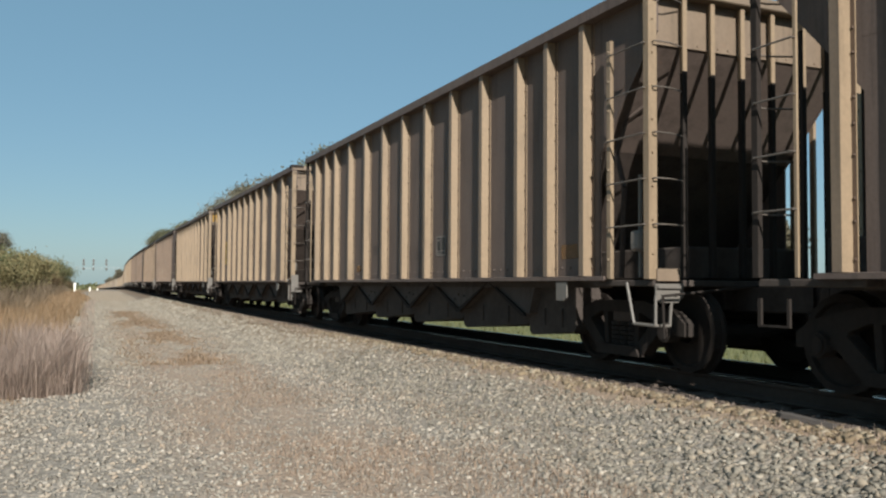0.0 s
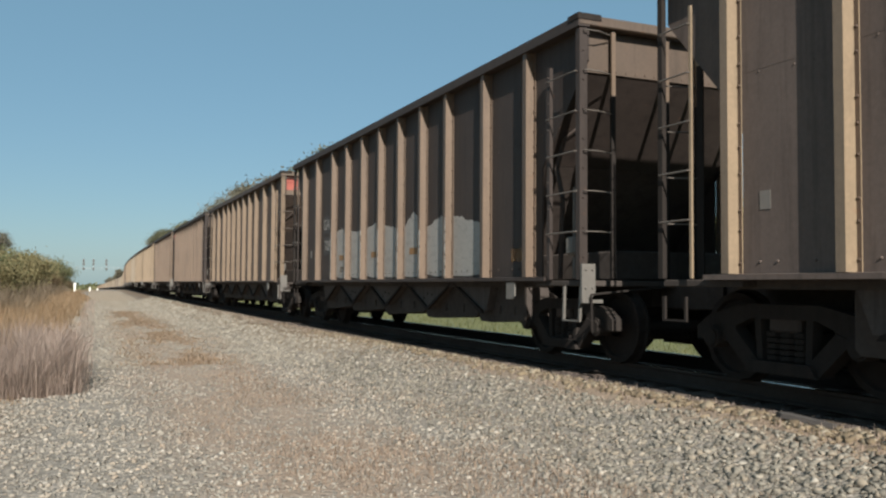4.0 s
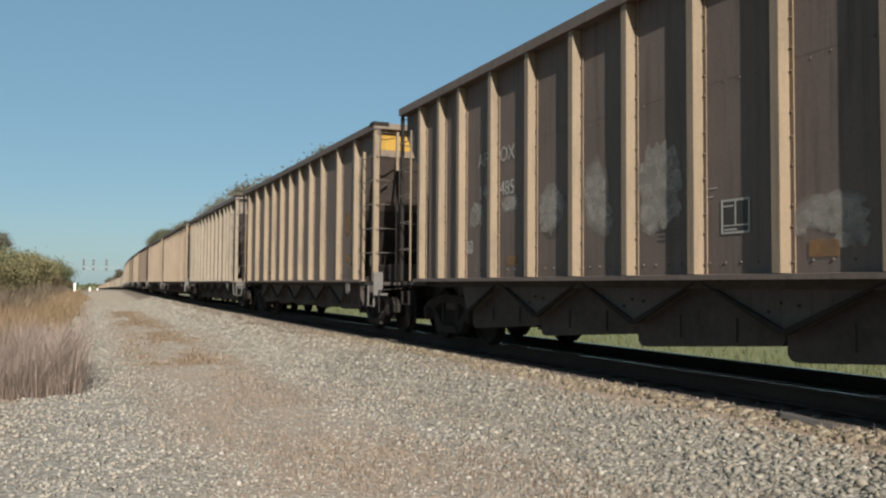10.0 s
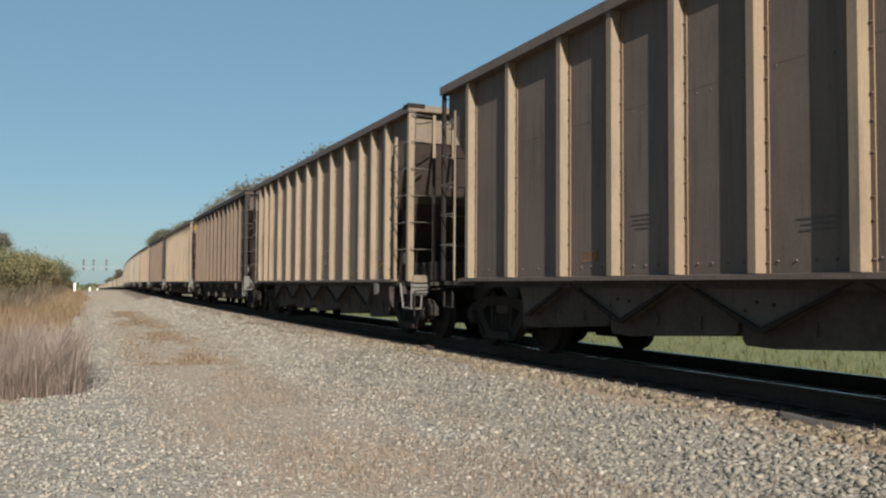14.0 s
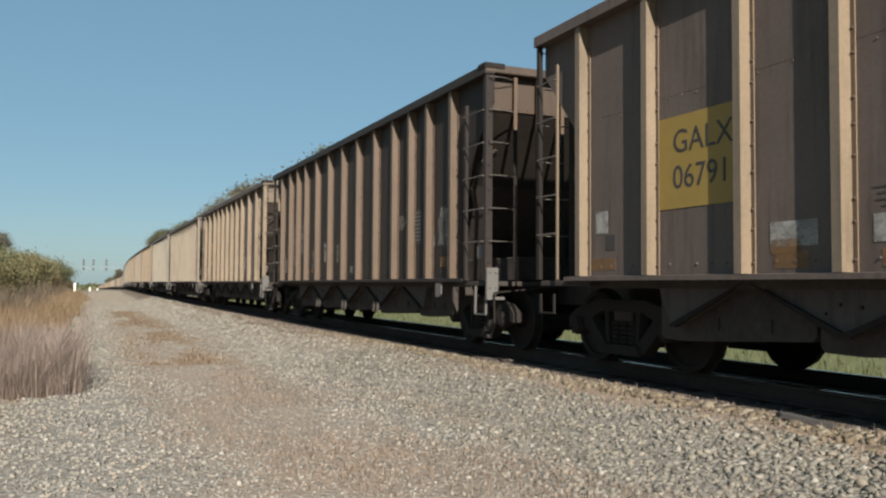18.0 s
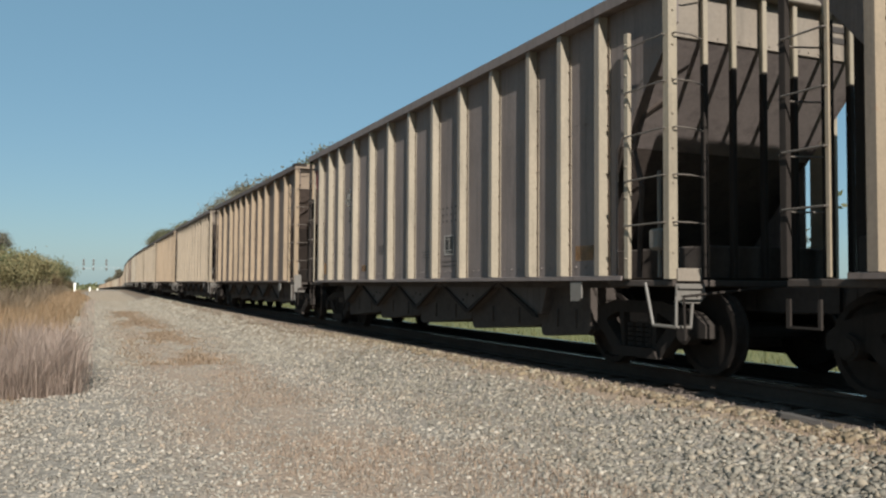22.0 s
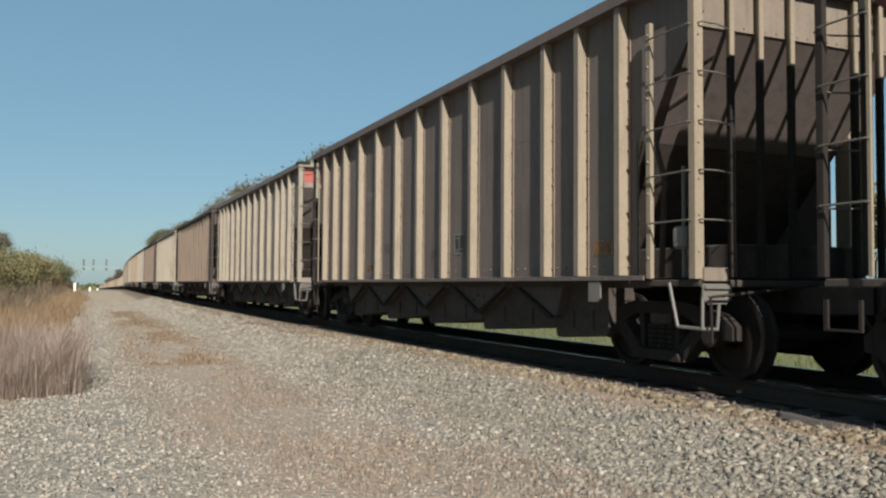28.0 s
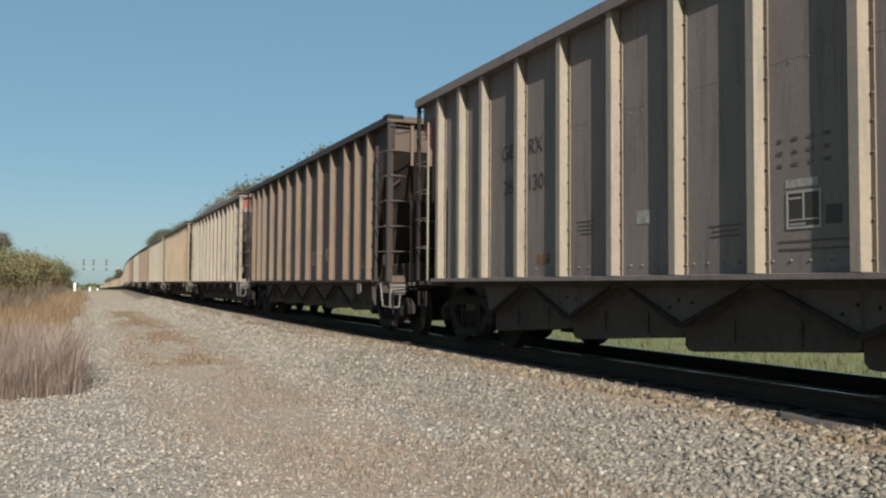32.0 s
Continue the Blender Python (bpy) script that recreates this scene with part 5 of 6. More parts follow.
TALL = island_material("tall_dry_grass", [(0.0, (0.24, 0.165, 0.10)), (0.35, (0.39, 0.265, 0.16)), (0.7, (0.50, 0.355, 0.225)), (1.0, (0.58, 0.45, 0.32))], 0.8, 0, 0.35)
DUSK = island_material("withered_weeds", [(0.0, (0.29, 0.228, 0.20)), (0.5, (0.47, 0.375, 0.33)), (1.0, (0.64, 0.525, 0.465))], 0.9, 0, 0.3)
SCRUB = island_material("brown_scrub", [(0.0, (0.17, 0.135, 0.095)), (0.5, (0.30, 0.235, 0.17)), (1.0, (0.42, 0.34, 0.26))], 0.9, 0, 0.35)
GREEN = island_material("field_grass", [(0.0, (0.145, 0.165, 0.068)), (0.5, (0.21, 0.225, 0.10)), (1.0, (0.285, 0.28, 0.142))], 0.8, 0, 0.35)

# tall dry grass along the left edge of the gravel
n = 52000
ty = 14.5 + 80 * rng.uniform(0, 1, n) ** 1.7
wild = np.array([noise.noise((b * 0.35, 1.5, 4.0)) for b in ty])
edge = -0.62 + 0.35 * wild + 0.006 * (ty - 14)
tx = edge + 0.2 - 5.0 * rng.uniform(0, 1, n) ** 1.3
keep = rng.uniform(0, 1, n) < np.clip((edge + 0.2 - tx) / 1.2 + 0.05, 0, 1)
tx, ty, edge = tx[keep], ty[keep], edge[keep]
n = len(tx)
lump = np.array([noise.noise((a * 1.3, b * 0.6, 6.0)) for a, b in zip(tx, ty)])
th = rng.uniform(0.3, 0.92, n) * np.clip(0.35 + (edge - tx) * 0.8, 0.3, 1.0) * (0.95 + 0.5 * lump)
blades("dry_grass", "tall orange-tan dry grass along the gravel edge", tx + aside(ty), ty, th, 0.6, 0.007, TALL, rng)
# a stand of grey-brown twiggy weeds in front of the grass
n = 34000
ty = 12.0 + 5.5 * rng.uniform(0, 1, n) ** 1.3
edge = -0.42 + 0.14 * np.sin(ty * 2.1) + 0.08 * np.sin(ty * 5.7)
reach = rng.uniform(0, 1, n) ** 0.8
tx = edge + 0.1 - 2.6 * reach + rng.normal(0, 0.11, n)
tuft = np.array([noise.noise((a * 1.6, b * 1.1, 11.0)) for a, b in zip(tx, ty)])
blades("withered_weeds", "grey-brown twiggy withered weeds before the dry grass", tx + aside(ty), ty, rng.uniform(0.2, 0.86, n) ** 1.15 * (0.5 + 0.5 * np.minimum(1, reach * 6)) * np.clip(0.9 + 0.8 * tuft, 0.35, 1.35), 0.6, 0.0042, DUSK, rng, "weeds")
n = 2600
ty = 12.2 + 3.5 * rng.uniform(0, 1, n)
tx = -0.46 + rng.normal(0, 0.17, n)
blades("loose_twigs", "thin grey twigs that lean out over the gravel", tx + aside(ty), ty, rng.uniform(0.5, 0.95, n), 0.75, 0.0035, DUSK, rng, "weeds")
# brown scrub at the foot of the hedge
n = 15000
ty = 34 + 75 * rng.uniform(0, 1, n) ** 1.2
tx = -1.7 - 3.3 * rng.uniform(0, 1, n) ** 0.9
tuft = np.array([noise.noise((a * 0.7, b * 0.25, 14.0)) for a, b in zip(tx, ty)])
blades("brown_scrub", "brown twiggy scrub at the foot of the hedge", tx + aside(ty), ty, rng.uniform(0.6, 1.7, n) * np.clip(0.8 + 0.9 * tuft, 0.3, 1.3) * np.clip((-1.2 - tx) / 1.5, 0.3, 1), 0.5, 0.014, SCRUB, rng, "scrub")
# thin low weeds where the grass meets the gravel
n = 4200
sy = 11.2 + 2.0 * rng.uniform(0, 1, n) ** 0.6
sx = -0.55 - 1.9 * rng.uniform(0, 1, n) + 0.2 * np.sin(sy * 3.0)
blades("low_weeds", "thin low weeds between the grass and the gravel", sx, sy, rng.uniform(0.03, 0.2, n) * (0.3 + 0.7 * (sy - 11.2) / 2.0), 0.8, 0.004, TALL, rng, "weeds")
n = 1700
sy = 13 + 60 * rng.uniform(0, 1, n) ** 1.4
sx = -0.55 + 0.006 * sy + aside(sy) + 0.5 * rng.uniform(0, 1, n) ** 1.6
blades("stray_stems", "stray dry stems at the edge of the gravel", sx, sy, rng.uniform(0.06, 0.35, n), 0.7, 0.004, DUSK, rng, "weeds")
# short dead weeds down the middle of the gravel
DEAD = island_material("dead_weeds", [(0.0, (0.28, 0.205, 0.155)), (0.4, (0.41, 0.305, 0.235)), (0.8, (0.51, 0.395, 0.31)), (1.0, (0.60, 0.495, 0.41))], 0.9, 0, 0.3)
STRAW = island_material("straw_brown_weeds", [(0.0, (0.27, 0.195, 0.135)), (0.4, (0.39, 0.285, 0.20)), (0.8, (0.49, 0.375, 0.275)), (1.0, (0.58, 0.47, 0.37))], 0.9, 0, 0.3)
n = 125000
cx, cy = rng.uniform(0.5, 4.5, n), 4.0 + 46 * rng.uniform(0, 1, n) ** 1.9
clump = np.array([noise.noise((a * 1.1, b * 0.5, 2.0)) + 0.5 * noise.noise((a * 3.3, b * 2.0, 4.0)) for a, b in zip(cx, cy)])
close = np.clip((14 - cy) / 4, 0, 1)          # the weeds spread wider near the camera
keep = (clump > -0.12 - 0.12 * close) & (rng.uniform(0, 1, n) < np.exp(-(np.abs(cx - 2.2 - 0.32 * close) / (1.15 + 0.42 * close)) ** 3) * np.clip(0.5 + clump * 1.6, 0, 1))
cx, cy = cx[keep] + aside(cy[keep]) * 0.6, cy[keep]
blades("dead_weeds", "short brown dead weeds among the gravel", cx, cy, rng.uniform(0.02, 0.085, len(cx)), 1.2, 0.0034, DEAD, rng, "weeds")
n = 42000
fy = 16.0 + 30 * rng.uniform(0, 1, n) ** 1.15
fx = 1.78 + 0.012 * (fy - 17) + rng.normal(0, 0.46, n) * (1 - 0.3 * np.clip((fy - 30) / 16, 0, 1))
thick = np.array([noise.noise((a * 0.9, b * 0.22, 5.0)) + 0.5 * noise.noise((a * 2.6, b * 0.9, 9.0)) for a, b in zip(fx, fy)])
keep = (thick > -0.42) & (rng.uniform(0, 1, n) < np.clip(0.55 + thick, 0.1, 1) * (1 - 0.75 * np.exp(-((fy - 27.7) / 0.8) ** 2)))
blades("brown_weeds", "patch of orange-brown dead weeds on the gravel", fx[keep], fy[keep], rng.uniform(0.02, 0.10, keep.sum()), 1.2, 0.007, STRAW, rng, "weeds")
n = 2600
rx, ry = CENTRE + rng.normal(-1.62, 0.18, n), 4 + 36 * rng.uniform(0, 1, n) ** 1.4
rx += swing(ry)
blades("ridge_weeds", "dead brown weeds on the ridge by the ties", rx, ry, rng.uniform(0.03, 0.11, n), 0.8, 0.004, DUSK, rng, "weeds")
# field beyond the track
n = 26000
fx, fy = CENTRE + 5.2 + 26 * rng.uniform(0, 1, n) ** 1.6, 3 + 75 * rng.uniform(0, 1, n) ** 1.3
blades("field_grass", "green and straw-coloured grass beyond the track", fx, fy, rng.uniform(0.06, 0.24, n), 0.9, 0.010, GREEN, rng)
n = 2200
fx, fy = CENTRE + 12 + rng.normal(0, 1.2, n), rng.uniform(12, 60, n)
keep = np.array([noise.noise((a * 0.3, b * 0.25, 7.0)) for a, b in zip(fx, fy)]) > 0.1
blades("tall_weeds", "clumps of taller green weeds in the field", fx[keep], fy[keep], rng.uniform(0.3, 0.7, keep.sum()), 0.4, 0.015, GREEN, rng, "weeds")


# ---------------------------------------------------------------- trees and bushes
BARK = plain("grey_bark", (0.11, 0.09, 0.075), 0.95, 0, 0.35, 14.0, 0.5)
LEAF = {
    "dark": island_material("dark_leaves", [(0.0, (0.11, 0.135, 0.075)), (0.6, (0.205, 0.22, 0.115)), (1.0, (0.31, 0.30, 0.16))], 0.6, 0, 0.25),
    "soft": island_material("soft_green_leaves", [(0.0, (0.11, 0.125, 0.08)), (0.6, (0.19, 0.20, 0.13)), (1.0, (0.28, 0.27, 0.18))], 0.7, 0, 0.25),
    "olive": island_material("olive_leaves", [(0.0, (0.17, 0.17, 0.09)), (0.6, (0.31, 0.275, 0.145)), (1.0, (0.45, 0.38, 0.21))], 0.6, 0, 0.3),
    # grey-green leaves; on the distant trees this grey is painted-in haze
    "grey": island_material("hazed_grey_leaves", [(0.0, (0.13, 0.125, 0.09)), (0.6, (0.21, 0.195, 0.145)), (1.0, (0.31, 0.275, 0.215))], 0.7, 0, 0.25),
    "brown": island_material("autumn_leaves", [(0.0, (0.12, 0.095, 0.06)), (0.6, (0.23, 0.165, 0.10)), (1.0, (0.34, 0.24, 0.15))], 0.7, 0, 0.25),
}


def limb(verts, faces, p, q, r0, r1, n=6):
    d = (q - p)
    u = d.orthogonal().normalized()
    v = d.cross(u).normalized()
    base = len(verts)
    for c, r in ((p, r0), (q, r1)):
        for i in range(n):
            a = 6.2832 * i / n
            verts.append(tuple(c + u * (r * math.cos(a)) + v * (r * math.sin(a))))
    for i in range(n):
        faces.append((base + i, base + (i + 1) % n, base + n + (i + 1) % n, base + n + i))


def tree_meshes(key, height, spread, stem, leaves, leaf_size, leaf_mat, seed, trunk_part=0.3, clump=0.55):
    """A tapered trunk that forks into limbs, and leaves in loose clumps at their ends."""
    rr = random.Random(seed)
    verts, faces, ends = [], [], []

    def grow(p, d, length, r, depth):
        bits = 3
        for i in range(bits):
            d = (d + Vector((rr.uniform(-1, 1), rr.uniform(-1, 1), rr.uniform(-0.3, 0.6))) * 0.16).normalized()
            q = p + d * (length / bits)
            limb(verts, faces, p, q, r, r * 0.82, 7 if depth == 0 else 5)
            p, r = q, r * 0.82
        if depth >= 3:
            ends.append(p)
            return
        if depth >= 1:
            ends.append(p)
        for i in range(rr.choice((2, 3, 3)) + (depth == 0) * 2):
            a = rr.uniform(0, 6.283)
            e = (d * rr.uniform(0.5, 1.0) + Vector((math.cos(a), math.sin(a), rr.uniform(0.0, 0.6))) * spread / height * 1.5).normalized()
            grow(p, e, length * rr.uniform(0.5, 0.78), r * 0.62, depth + 1)
    if trunk_part:
        grow(Vector((0, 0, -0.2)), Vector((0, 0, 1)), height * trunk_part, stem, 0)
    else:
        for i in range(7):
            a = rr.uniform(0, 6.283)
            grow(Vector((math.cos(a) * spread * 0.15, math.sin(a) * spread * 0.15, -0.2)), Vector((math.cos(a) * 0.5, math.sin(a) * 0.5, 1)).normalized(), height * 0.38, stem, 1)
    top = max(e.z for e in ends)
    k = height / top
    wood = bpy.data.meshes.new(key + "_wood")
    wood.from_pydata([(x * 1.0, y * 1.0, z * k) for x, y, z in verts], [], faces)
    wood.materials.append(BARK)
    g = np.random.default_rng(seed)
    pts = np.array([(e.x, e.y, e.z * k) for e in ends])
    which = g.integers(0, len(pts), leaves)
    c = pts[which] + g.normal(0, 1, (leaves, 3)) * clump * np.array([1, 1, 0.75])
    c[:, 2] = np.maximum(c[:, 2], 0.15)
    a = g.normal(0, 1, (leaves, 3))
    a /= np.linalg.norm(a, axis=1)[:, None]
    b = np.cross(a, g.normal(0, 1, (leaves, 3)))
    b /= np.linalg.norm(b, axis=1)[:, None]
    s = (leaf_size * g.uniform(0.6, 1.4, leaves))[:, None]
    v = np.stack([c - a * s, c + b * s * 0.55, c + a * s, c - b * s * 0.55], 1).reshape(-1, 3)
    f = np.arange(leaves * 4).reshape(-1, 4)
    crown = raw_mesh(key + "_leaves", v, f, leaf_mat)
    return wood, crown


TREES = {
    "bush_dark": tree_meshes("bush_dark", 4.0, 3.4, 0.05, 11500, 0.08, LEAF["dark"], 11, 0, 0.5),
    "bush_olive": tree_meshes("bush_olive", 3.6, 3.2, 0.05, 11000, 0.075, LEAF["olive"], 12, 0, 0.5),
    "bush_brown": tree_meshes("bush_brown", 2.6, 2.6, 0.04, 7500, 0.065, LEAF["brown"], 13, 0, 0.42),
    "tree_leafy": tree_meshes("tree_leafy", 15.0, 7.0, 0.22, 17000, 0.16, LEAF["soft"], 21, 0.3, 0.7),
    "tree_thin": tree_meshes("tree_thin", 15.0, 6.5, 0.17, 6500, 0.13, LEAF["grey"], 22, 0.34, 0.6),
    "tree_far": tree_meshes("tree_far", 15.0, 7.0, 0.22, 2200, 0.48, LEAF["dark"], 24, 0.3, 0.85),
    "tree_far_brown": tree_meshes("tree_far_brown", 14.0, 7.5, 0.2, 2000, 0.48, LEAF["grey"], 25, 0.28, 0.9),
    "tree_autumn": tree_meshes("tree_autumn", 14.0, 7.5, 0.2, 11000, 0.18, LEAF["grey"], 23, 0.28, 0.8),
}


def plant(kind, x, y, scale, turn, label, category="tree", group=""):
    x, y, scale = x + aside(y), y * 1.035, scale * 1.035
    wood, crown = TREES[kind]
    if kind.startswith("bush"):
        scale *= 0.84
    elif x < 30:
        scale *= 0.89
    ob = thing("bush" if kind.startswith("bush") else "tree", label, category, group, "", pose(x, y, lie(x, y), 0, 0, turn))
    for nm, me in (("stems" if kind.startswith("bush") else "trunk", wood), ("crown", crown)):
        o = new(nm, me)
        o.parent = ob
        o.scale = (scale, scale, scale)
    return ob


rr = random.Random(8)
# the hedge beyond the dry grass
for kind, x, y, sc in (("bush_dark", -5.6, 47, 0.95), ("bush_olive", -5.0, 56, 0.98), ("bush_olive", -4.0, 44, 0.72), ("bush_olive", -4.6, 66, 1.0), ("bush_olive", -4.9, 76, 1.12),
                       ("bush_dark", -5.6, 84, 1.1), ("bush_olive", -4.8, 92, 0.95), ("bush_brown", -4.0, 80, 0.9), ("bush_dark", -4.6, 104, 1.05), ("bush_brown", -3.9, 100, 0.9),
                       ("bush_olive", -4.7, 120, 0.9), ("bush_brown", -3.9, 124, 0.85), ("bush_dark", -4.6, 138, 0.9), ("bush_brown", -3.6, 150, 0.8), ("bush_dark", -8.0, 62, 1.1), ("bush_dark", -7.5, 74, 1.15)):
    plant(kind, x, y, sc, rr.uniform(0, 360), {"bush_dark": "dense dark green bush in the trackside hedge", "bush_olive": "yellowing olive green bush in the trackside hedge", "bush_brown": "low brown bush at the edge of the gravel"}[kind], "bush", "trackside hedge")
plant("tree_thin", -7.35, 64, 0.36, 30, "small bare sapling above the hedge", "tree")
# trees behind the train
for kind, x, y, sc in (("tree_leafy", 20.5, 78, 0.98), ("tree_thin", 20.5, 95, 1.02), ("tree_autumn", 20.5, 115, 1.12), ("tree_thin", 20.3, 131, 1.02), ("tree_thin", 20.5, 142, 1.09),
                       ("tree_leafy", 20.0, 185, 1.10), ("tree_leafy", 19.4, 236, 1.22), ("tree_autumn", 19.6, 250, 1.27), ("tree_leafy", 24, 262, 1.1)):
    plant(kind, x, y, sc, rr.uniform(0, 360), {"tree_leafy": "tall green tree in the row beyond the track", "tree_thin": "tall thin-leaved grey-green tree beyond the track", "tree_autumn": "grey-brown leafy tree beyond the track"}[kind], "tree", "trees beyond the track")
for i in range(13):
    x, y = 62 + rr.uniform(-6, 10), 18 + i * 5.2 + rr.uniform(-2, 2)
    plant(rr.choice(("tree_far", "tree_far_brown", "tree_far")), x, y, rr.uniform(0.5, 0.66), rr.uniform(0, 360), "tree in the wood line across the field", "tree", "wood line across the field")
# distant trees, their haze put into the grey leaf colour
for i in range(22):
    y = 470 + i * 24 + rr.uniform(-8, 8)
    x = 15.5 + rr.uniform(0, 8)
    plant("tree_far_brown", x, y, rr.uniform(0.66, 0.9), rr.uniform(0, 360), "distant tree along the line", "tree", "distant trees along the line")


def far_woods():
    """A low belt of woods on the horizon."""
    g = np.random.default_rng(9)
    n = 9000
    x = g.uniform(-700, 300, n)
    y = g.uniform(1500, 1900, n)
    h = 7.5 + 2.0 * np.sin(x * 0.05) + g.normal(0, 1.0, n)
    z = np.array([fall(v) for v in y]) - 1.0 + h * g.uniform(0.1, 1, n)
    c = np.stack([x, y, z], -1)
    a = g.normal(0, 1, (n, 3))
    a /= np.linalg.norm(a, axis=1)[:, None]
    b = np.cross(a, g.normal(0, 1, (n, 3)))
    b /= np.linalg.norm(b, axis=1)[:, None]
    v = np.stack([c - a * 3, c + b * 2, c + a * 3, c - b * 2], 1).reshape(-1, 3)
    ob = new("far_woods", raw_mesh("far_woods", v, np.arange(n * 4).reshape(-1, 4), LEAF["dark"]))
    tagged(ob, "distant belt of dark woods on the horizon", "woods", "", "stuff")


far_woods()

# ---------------------------------------------------------------- signals, posts and litter
# signal colours with the haze of distance mixed in, pale and bluish
SIGNAL_GREY = plain("hazed_signal_grey", (0.50, 0.56, 0.60), 0.6, 0.0, 0.1)
SIGNAL_BLACK = plain("hazed_signal_black", (0.15, 0.165, 0.17), 0.6, 0, 0.2)
WHITE = plain("white_paint", (1.16, 1.16, 1.131), 0.6, 0, 0.06)


def signal_bridge():
    y0 = 310.0
    g = lie(0, y0) + 0.3
    br = thing("signal_bridge", "slim grey signal bridge with three stacks of lamps", "railway signal", "", "", pose(3.36, y0, -0.3))

    def leg(bm):
        for x in (-0.35, 0.35):
            rod(bm, (x, 0, g), (x * 0.6, 0, 6.9), 0.06, 6)
        for i in range(9):
            z = g + 0.9 * i
            rod(bm, (-0.33, 0, z), (0.33, 0, z + 0.9), 0.025, 5)
    for x in (-13.0, 24.0):
        part("leg", "signal leg", leg, SIGNAL_GREY, br, Matrix.Translation((x, 0, 0)))

    def beam(bm):
        for z in (6.25, 6.85):
            rod(bm, (-13.2, 0, z), (24.2, 0, z), 0.03, 6)
        for i in range(37):
            rod(bm, (-13 + i, 0, 6.25 if i % 2 else 6.85), (-12 + i, 0, 6.85 if i % 2 else 6.25), 0.015, 5)
    part("beam", "signal beam", beam, SIGNAL_GREY, br)

    def mast(bm):
        rod(bm, (0, 0, 5.7), (0, 0, 9.7), 0.06, 8)

    def head(bm):
        rod(bm, (0, -0.02, 0), (0, -0.08, 0), 0.42, 18)
        box(bm, -0.2, 0.2, -0.02, 0.35, -0.55, 0.55, 0.03)
        for z in (-0.28, 0.0, 0.28):
            rod(bm, (0, -0.08, z), (0, -0.28, z), 0.12, 10)
    for x in (-2.1, 0.95, 5.0):
        ms = part("mast", "signal mast", mast, SIGNAL_GREY, br, Matrix.Translation((x, 0, 0)))
        for z in (9.05, 7.9, 6.3):
            part("signal_head", "signal head", head, SIGNAL_BLACK, ms, Matrix.Translation((0, -0.1, z)))


signal_bridge()


def white_post(x, y, h, w, name, label):
    x, y = x + aside(y), y * 1.035
    ob = thing(name, label, "post", "", "", pose(x, y, lie(x, y)))
    part("shaft", f"post {h}", lambda bm: box(bm, -w / 2, w / 2, -w / 2, w / 2, -0.2, h, 0.02), WHITE, ob)
    part("cap", f"post cap {h}", lambda bm: prism(bm, [(-w / 2 - 0.02, h + 0.003), (w / 2 + 0.02, h + 0.003), (0, h + 0.12)], "y", -w / 2 - 0.02, w / 2 + 0.02), WHITE, ob)


white_post(-1.62, 104, 1.32, 0.24, "marker_post", "white wooden marker post beside the gravel")
white_post(0.0, 190, 0.8, 0.3, "relay_cabinet", "small white relay cabinet beside the line")
white_post(2.6, 330, 0.7, 0.35, "relay_cabinet", "white equipment cabinet far down the line")


def old_plank():
    wood = plain("weathered_plank_wood", (0.10, 0.09, 0.085), 0.9, 0, 0.35, 10.0, 0.5)

    def make(bm):
        o = [(-0.27, -0.025), (-0.05, -0.06), (0.2, -0.075), (0.25, -0.03), (0.26, 0.04), (0.19, 0.07), (-0.06, 0.045), (-0.26, 0.01)]
        prism(bm, o, "z", 0.0, 0.042)
    ob = part("wooden_plank", "old plank", make, wood, None, pose(5.60, 5.42, -0.165, 3, -4, 98))
    tagged(ob, "short grey weathered plank lying by the tie ends", "plank")


old_plank()


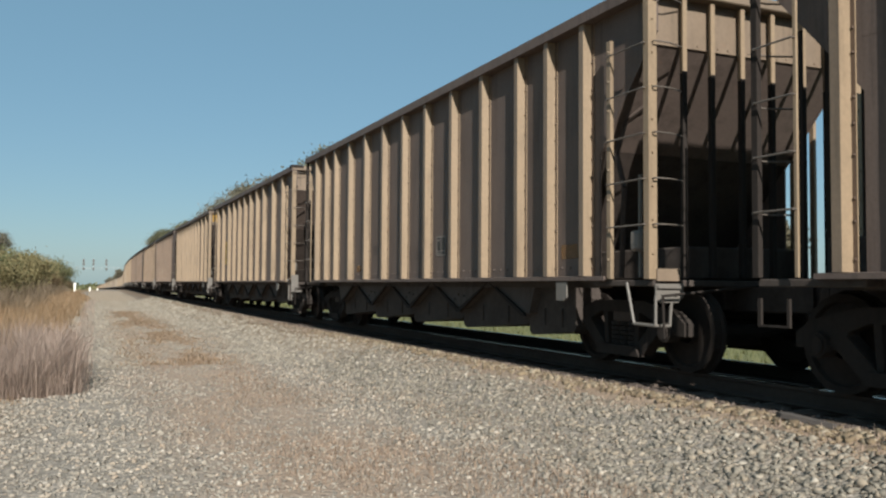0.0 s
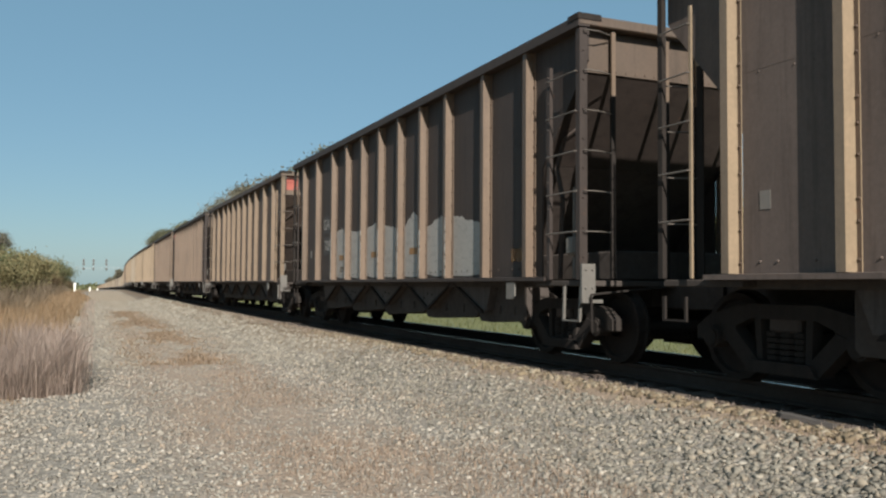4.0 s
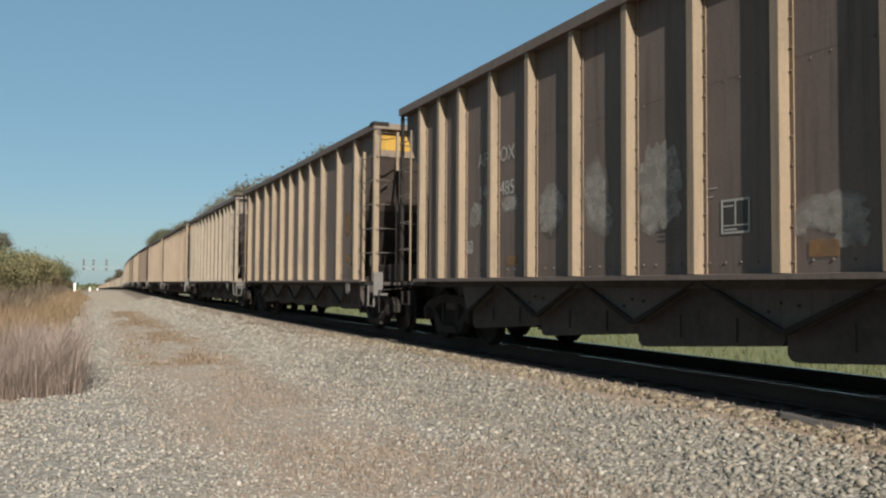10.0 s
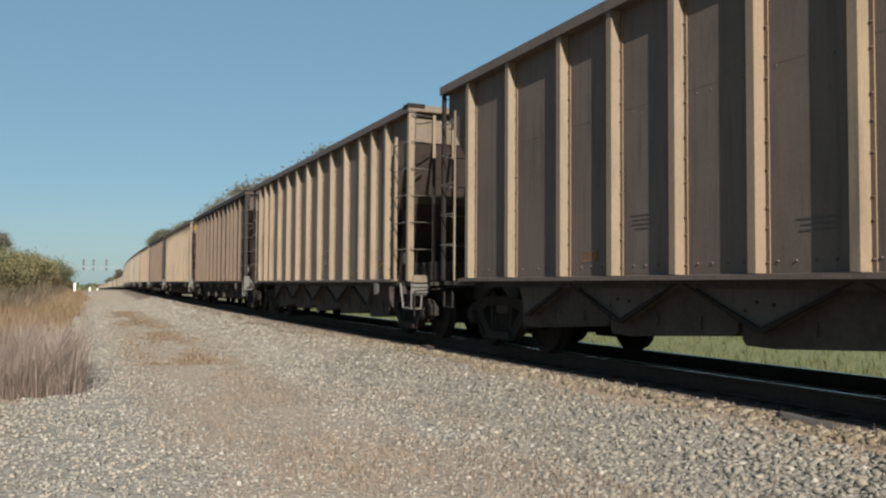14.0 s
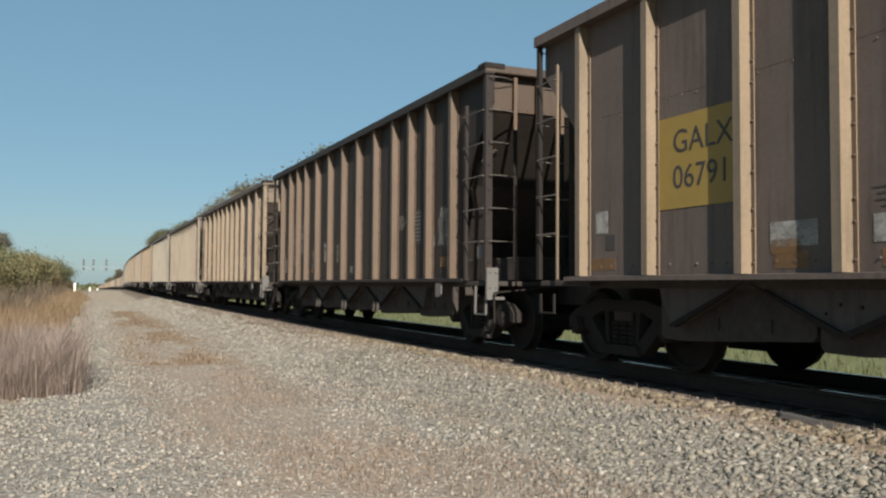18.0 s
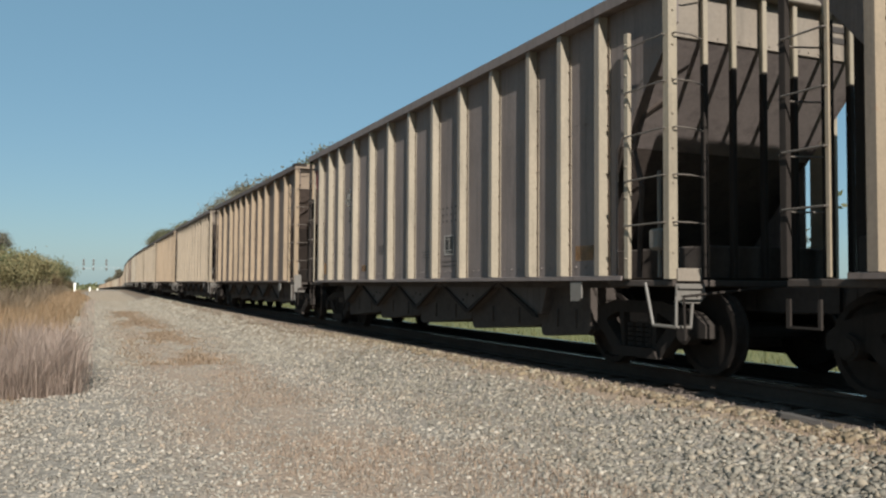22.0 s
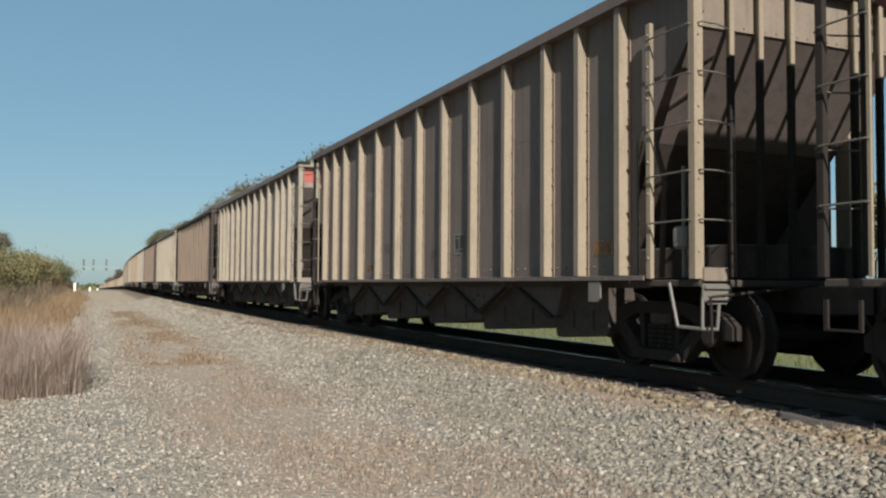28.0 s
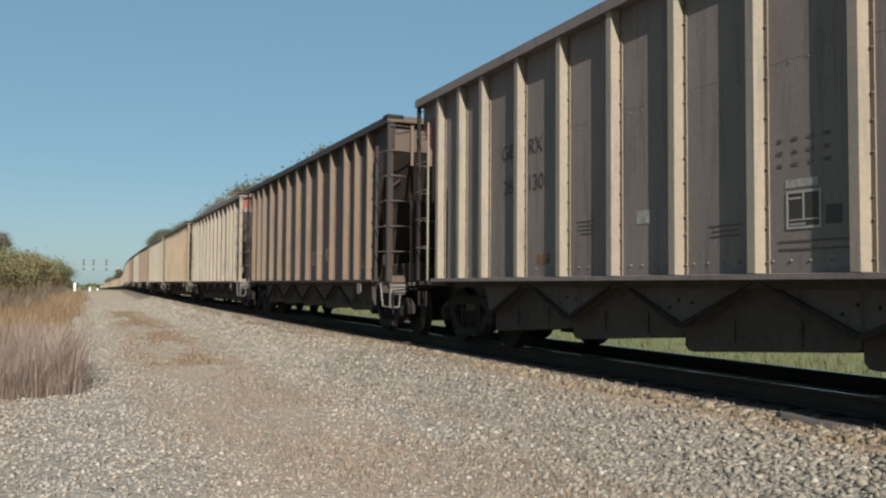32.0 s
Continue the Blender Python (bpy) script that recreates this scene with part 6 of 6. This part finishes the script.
# the train surges a little: metres ahead of or behind its even run, second by second
SURGE = {0: 0.06, 1: 0.06, 2: 0.04, 5: -0.06, 6: -0.08, 7: -0.15, 8: 0.0, 9: 0.117, 10: 0.05, 11: 0.033, 12: 0.128, 13: 0.013, 14: 0.024, 17: -0.03, 18: 0.0, 19: -0.02, 20: -0.06, 21: -0.024, 22: 0.068, 23: -0.019, 24: 0.032, 25: -0.05, 28: 0.16, 29: 0.03, 30: 0.01, 31: 0.03, 32: 0.0}
SURGE_T = sorted(SURGE)


def rolled(t):
    """Where the rear end of car 0 stands at t seconds; the train gathers speed slowly."""
    even = 0.000169567324 * t ** 3 - 0.045196693 * t ** 2 - 11.374893908 * t + 21.936751789
    b = next((x for x in SURGE_T if x >= t), SURGE_T[-1])
    a = max(x for x in SURGE_T if x <= t)
    f = 0.0 if a == b else (t - a) / (b - a)
    f = f * f * (3 - 2 * f)
    return even + SURGE[a] * (1 - f) + SURGE[b] * f


def car_pose(k, t):
    y = rolled(t) + k * PITCH_CAR - 7.33
    x, h = bend(y)
    return pose(CENTRE + x, y, fall(y), math.degrees(math.atan((fall(y + 5) - fall(y - 5)) / 10)), 0, -math.degrees(h))


# ---------------------------------------------------------------- how the train moves
def motions():
    times = [1.0 * i for i in range(33)]
    for k, car in CARS.items():
        walk(car, [(t, car_pose(k, t)) for t in times])
    # the wheels roll without slipping; all wheelsets of one place in a truck turn alike
    turn, t, rows = 0.0, 0.0, []
    step = 1 / 15
    n = round(SECONDS / step)
    for i in range(n + 1):
        t = i * step
        rows.append((t, math.degrees((rolled(0) - rolled(t)) / WHEEL_R)))
    for first in (0, 1):
        lead = WHEELSETS[first]
        y = lead.location.y
        fine = []
        for (t0, a0), (t1, a1) in zip(rows, rows[1:]):
            fine += [(t0, a0), ((t0 + t1) / 2, (a0 + a1) / 2)]
        fine.append(rows[-1])
        walk(lead, [(t, pose(0, y, WHEEL_R, a, 0, 0)) for t, a in fine])
        for other in WHEELSETS[first + 2::2]:
            other.rotation_mode = "QUATERNION"
            data = other.animation_data_create()
            data.action = lead.animation_data.action
            data.action_slot = lead.animation_data.action_slot


motions()
